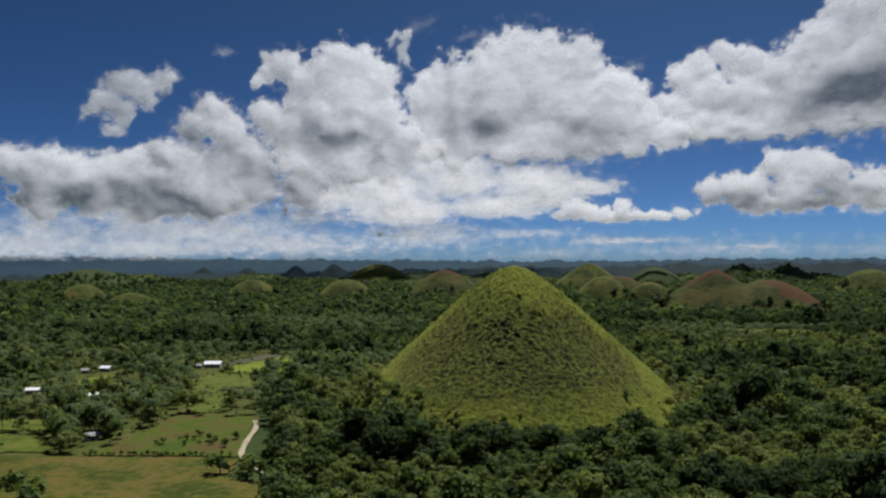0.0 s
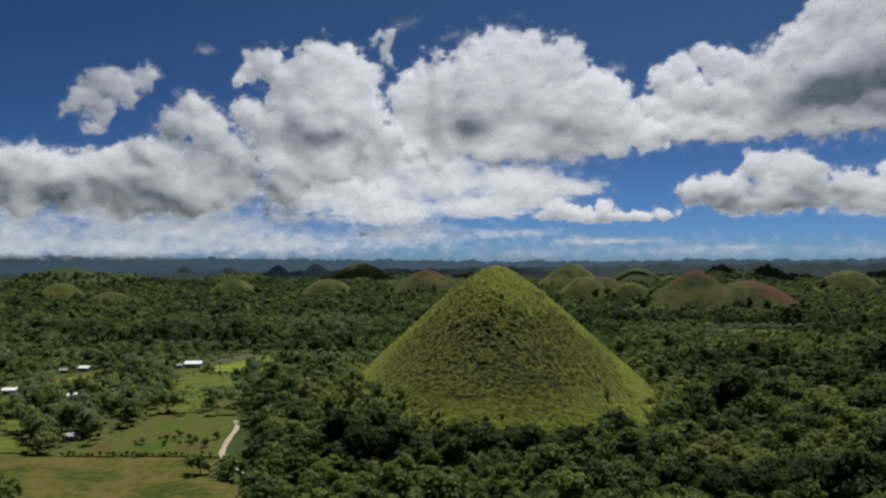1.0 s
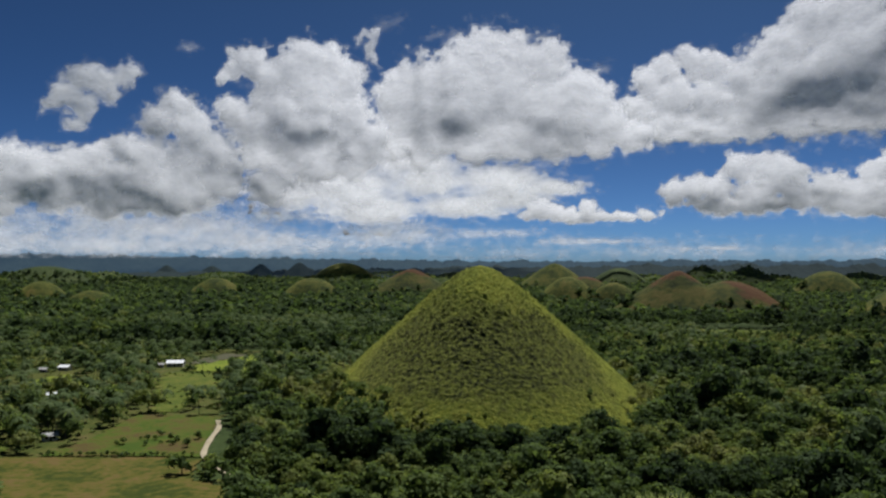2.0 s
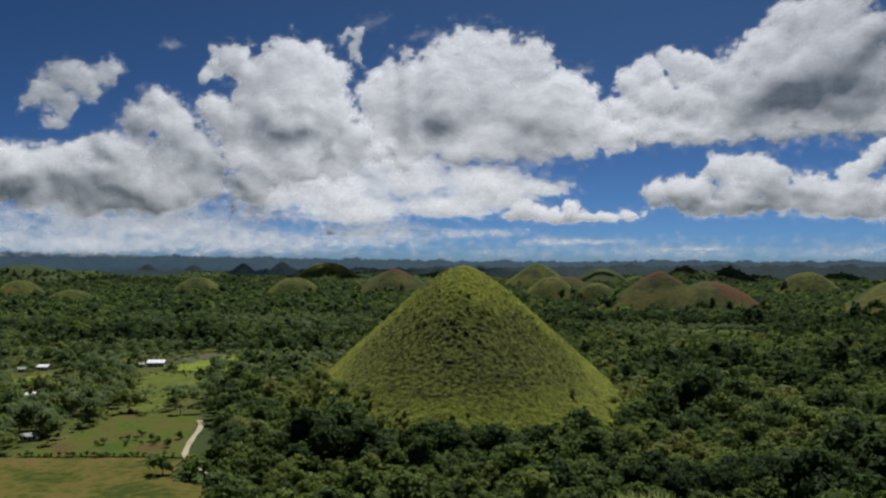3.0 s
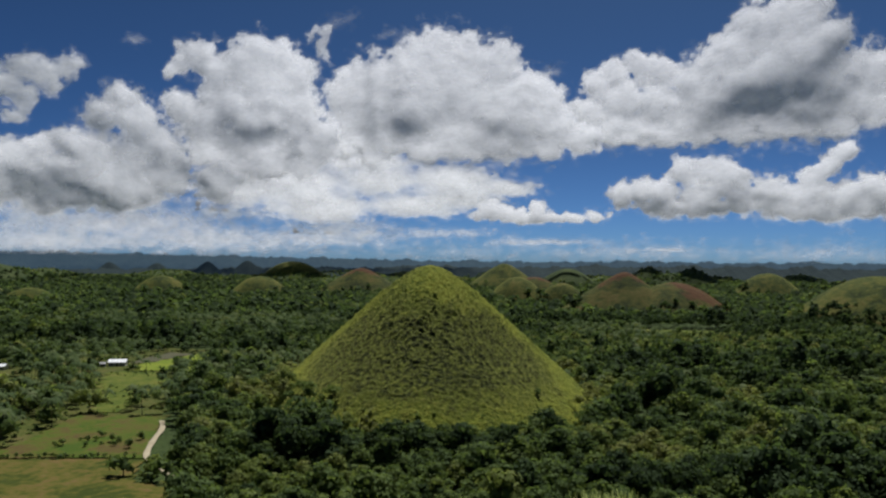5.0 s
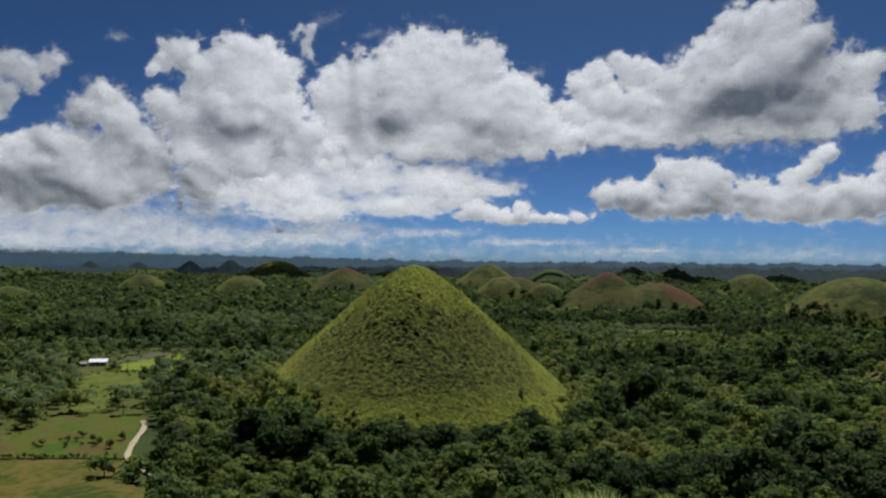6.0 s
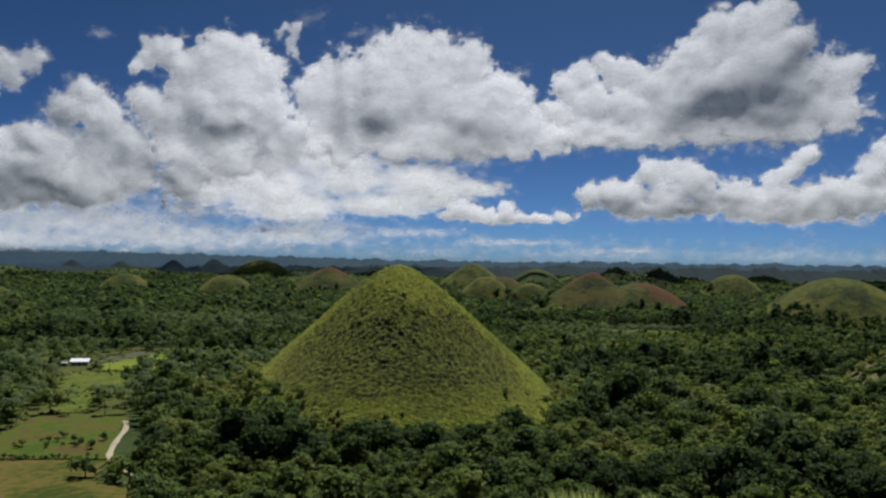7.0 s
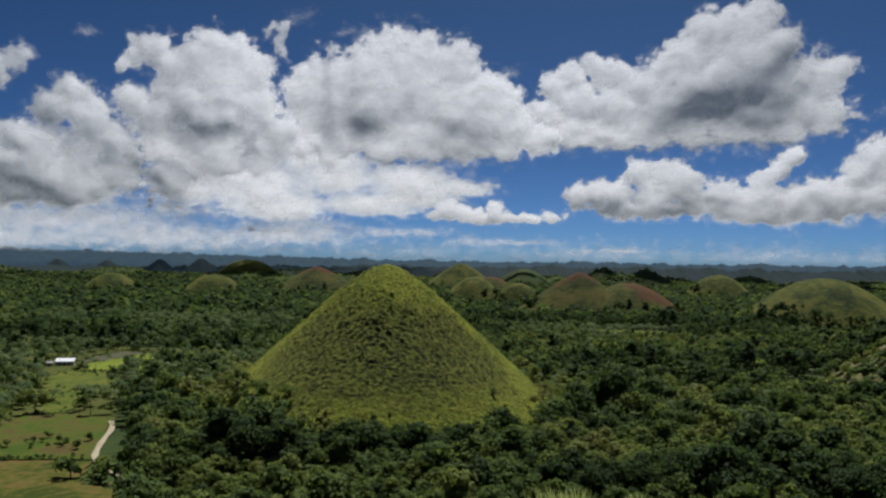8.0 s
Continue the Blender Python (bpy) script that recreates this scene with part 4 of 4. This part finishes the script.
cloud(3, "grey-white cumulus bank with dark flat undersides", 2600, 1.02,
      [(-21.2, 10.6, 1.56), (-22.3, 9.4, 1.48), (-20.1, 9.1, 1.84), (-24.5, 7.5, 1.39), (-23.1, 7.1, 1.84), (-26.2, 7.0, 1.15), (-18.5, 7.7, 1.84),
       (-20.6, 6.3, 2.05), (-27.5, 6.6, 1.31), (-28.8, 5.8, 1.48), (-25.5, 5.3, 1.84), (-22.7, 4.8, 2.05), (-18.1, 5.6, 1.64), (-28.4, 4.2, 1.64),
       (-30.3, 6.0, 1.64), (-32.1, 6.1, 1.84), (-31.8, 4.2, 2.05), (-33.9, 6.5, 1.43), (-18.1, 6.4, 2.05), (-14.7, 5.3, 1.84), (-21.0, 4.3, 1.84),
       (-25.5, 3.8, 1.64)],
      [(-24.5, 4.6, 9.02, 0.25), (-28.8, 5.8, 6.15, 0.3)],
      [(-15.4, 6.6, 5.0, 0.8, 0.35), (-23.7, 5.5, 2.6, 1.0, 0.4), (-23.0, 3.7, 2.6, 0.7, 0.3), (-27.6, 5.2, 2.2, 1.1, 0.35), (-31.5, 4.8, 2.5, 1.0, 0.35), (-20.9, 7.6, 1.8, 0.8, 0.25)], 0.82)
cloud(4, "small torn white cumulus puff", 3000, 1.0,
      [(-27.1, 12.0, 1.23), (-28.0, 10.8, 1.23), (-25.9, 11.8, 1.39), (-24.6, 12.4, 1.07), (-26.9, 10.1, 1.15), (-28.8, 10.2, 0.90), (-25.2, 10.9, 0.90),
       (-27.5, 9.1, 0.82)],
      [],
      [(-27.0, 11.0, 1.8, 1.0, 0.12)], 0.52)
cloud(5, "massive white cumulus rising in a slanting ridge", 3500, 1.8,
      [(12.1, 12.7, 1.23), (13.3, 13.6, 1.15), (15.0, 13.9, 1.23), (16.5, 13.4, 1.31), (11.5, 10.8, 1.48), (13.9, 11.3, 2.05), (13.1, 9.4, 1.64),
       (16.4, 11.0, 1.97), (18.4, 12.4, 1.72), (19.9, 13.8, 1.48), (18.8, 9.9, 1.84), (21.3, 14.4, 1.84), (22.7, 15.9, 1.72), (24.5, 16.2, 1.80),
       (26.0, 16.4, 1.64), (22.0, 11.8, 2.66), (25.2, 13.3, 3.28), (27.1, 14.5, 1.84), (24.8, 10.1, 2.25), (27.8, 12.0, 2.46), (30.0, 12.5, 1.84),
       (27.5, 9.7, 2.05), (29.7, 10.1, 1.84), (21.7, 9.6, 1.64), (20.3, 11.3, 2.05), (23.8, 12.0, 2.46)],
      [(24.5, 9.6, 8.20, 0.25), (16.6, 9.2, 5.33, 0.25)],
      [(23.6, 11.8, 3.0, 1.7, 0.9), (20.0, 10.6, 2.8, 1.1, 0.8), (27.0, 13.2, 2.0, 1.5, 0.7), (27.0, 10.3, 3.2, 1.0, 0.8), (15.6, 10.6, 1.6, 1.0, 0.25)], 1)
cloud(6, "low fair-weather cumulus with a level base", 2900, 1.3,
      [(13.9, 4.8, 1.07), (15.2, 5.1, 1.15), (16.8, 5.0, 1.31), (18.1, 6.5, 1.23), (19.7, 6.7, 1.15), (21.0, 6.0, 1.48), (19.2, 4.7, 1.56),
       (21.9, 4.7, 1.39), (23.6, 5.0, 1.31), (25.2, 4.6, 1.48), (26.8, 4.7, 1.39), (28.4, 4.7, 1.31), (30.0, 4.8, 1.48), (31.5, 4.9, 1.39),
       (33.3, 4.7, 1.64), (27.3, 6.6, 0.74), (27.8, 7.1, 0.82), (28.4, 7.5, 0.82), (26.7, 6.2, 0.74), (26.0, 6.0, 0.82), (32.2, 6.4, 1.23),
       (33.1, 7.3, 1.56), (34.4, 6.0, 1.84), (34.7, 8.1, 1.64)],
      [(18.4, 4.0, 5.33, 0.16), (27.1, 3.8, 7.38, 0.16)],
      [(16.2, 4.2, 1.7, 0.6, 0.5), (22.0, 4.5, 3.2, 0.6, 0.5), (29.5, 4.4, 3.0, 0.6, 0.4)], 1)
cloud(7, "small low cumulus puffs near the horizon", 2650, 1.3,
      [(3.6, 3.5, 0.53), (4.2, 3.8, 0.70), (4.9, 3.9, 0.82), (5.7, 3.7, 0.74), (6.6, 3.6, 0.74), (8.0, 3.9, 0.86), (9.2, 3.4, 0.61),
       (10.8, 3.4, 0.57), (12.1, 3.4, 0.53)],
      [(8.0, 3.4, 4.92, 0.12)],
      [], 1)
cloud(8, "smooth pale stratus deck under the cumulus", 3900, 1.3,
      [],
      [(-3.5, 6.0, 3.69, 0.4), (1.8, 6.1, 4.51, 0.32), (-9.2, 5.5, 4.92, 0.45), (5.5, 5.5, 3.07, 0.25), (-1.0, 4.2, 4.51, 0.25), (-7.5, 3.9, 4.92, 0.3),
       (-13.4, 5.0, 3.8, 0.36), (2.3, 4.8, 4.10, 0.25), (-4.5, 7.4, 4.5, 0.3), (-12.5, 6.4, 5.0, 0.3)],
      [], 0.85)
cloud(12, "thin grey stratus veil low over the horizon", 3650, 1.1,
      [],
      [(-20.6, 3.4, 5.33, 0.35), (-26.1, 2.8, 5.33, 0.35), (-31.2, 2.8, 5.33, 0.4), (-15.0, 3.3, 5.74, 0.28), (-6.0, 2.4, 6.0, 0.16)],
      [(-19.1, 2.9, 2.6, 0.6, 0.2), (-25.1, 2.7, 2.6, 0.6, 0.2)], 0.3)
cloud(9, "thin pale stratus streaks low over the horizon", 4600, 1.2,
      [],
      [(-25.4, 1.3, 9.43, 0.13), (-16.1, 1.6, 9.43, 0.13), (-6.7, 1.9, 8.20, 0.11), (-33.8, 1.4, 9.02, 0.15), (8.0, 1.7, 6.15, 0.06), (1.5, 2.3, 5.74, 0.09),
       (17.0, 1.2, 3.28, 0.05), (-20.9, 2.4, 9.02, 0.14)],
      [], 0.42)
# added sheet, no real cloud: pales the low sky as haze would
cloud(13, "faint white sheet imitating haze along the horizon", 4650, 1.3,
      [],
      [(-12.0, 0.9, 9.0, 0.12), (2.0, 0.9, 9.0, 0.12), (14.0, 0.9, 9.0, 0.13), (26.0, 0.9, 9.0, 0.12), (35.0, 0.9, 7.0, 0.12)],
      [], 0.2)
cloud(10, "faint torn shreds of high cloud", 4400, 1.2,
      [],
      [(-6.4, 17.0, 1.23, 0.5), (-5.5, 17.4, 0.74, 0.6), (-7.3, 16.6, 0.66, 0.6), (-2.2, 16.4, 1.31, 0.35), (-3.4, 16.2, 0.66, 0.5), (-20.3, 14.6, 0.66, 0.6),
       (19.0, 15.1, 0.90, 0.4), (9.1, 13.9, 0.74, 0.8)],
      [], 0.22)
cloud(11, "small torn plume of white cloud", 3000, 1.2,
      [(-8.1, 16.1, 0.61), (-7.4, 15.6, 0.70), (-7.7, 14.9, 0.61), (-8.6, 15.7, 0.49), (-7.0, 16.2, 0.41), (-7.2, 14.4, 0.53)],
      [],
      [], 0.45)
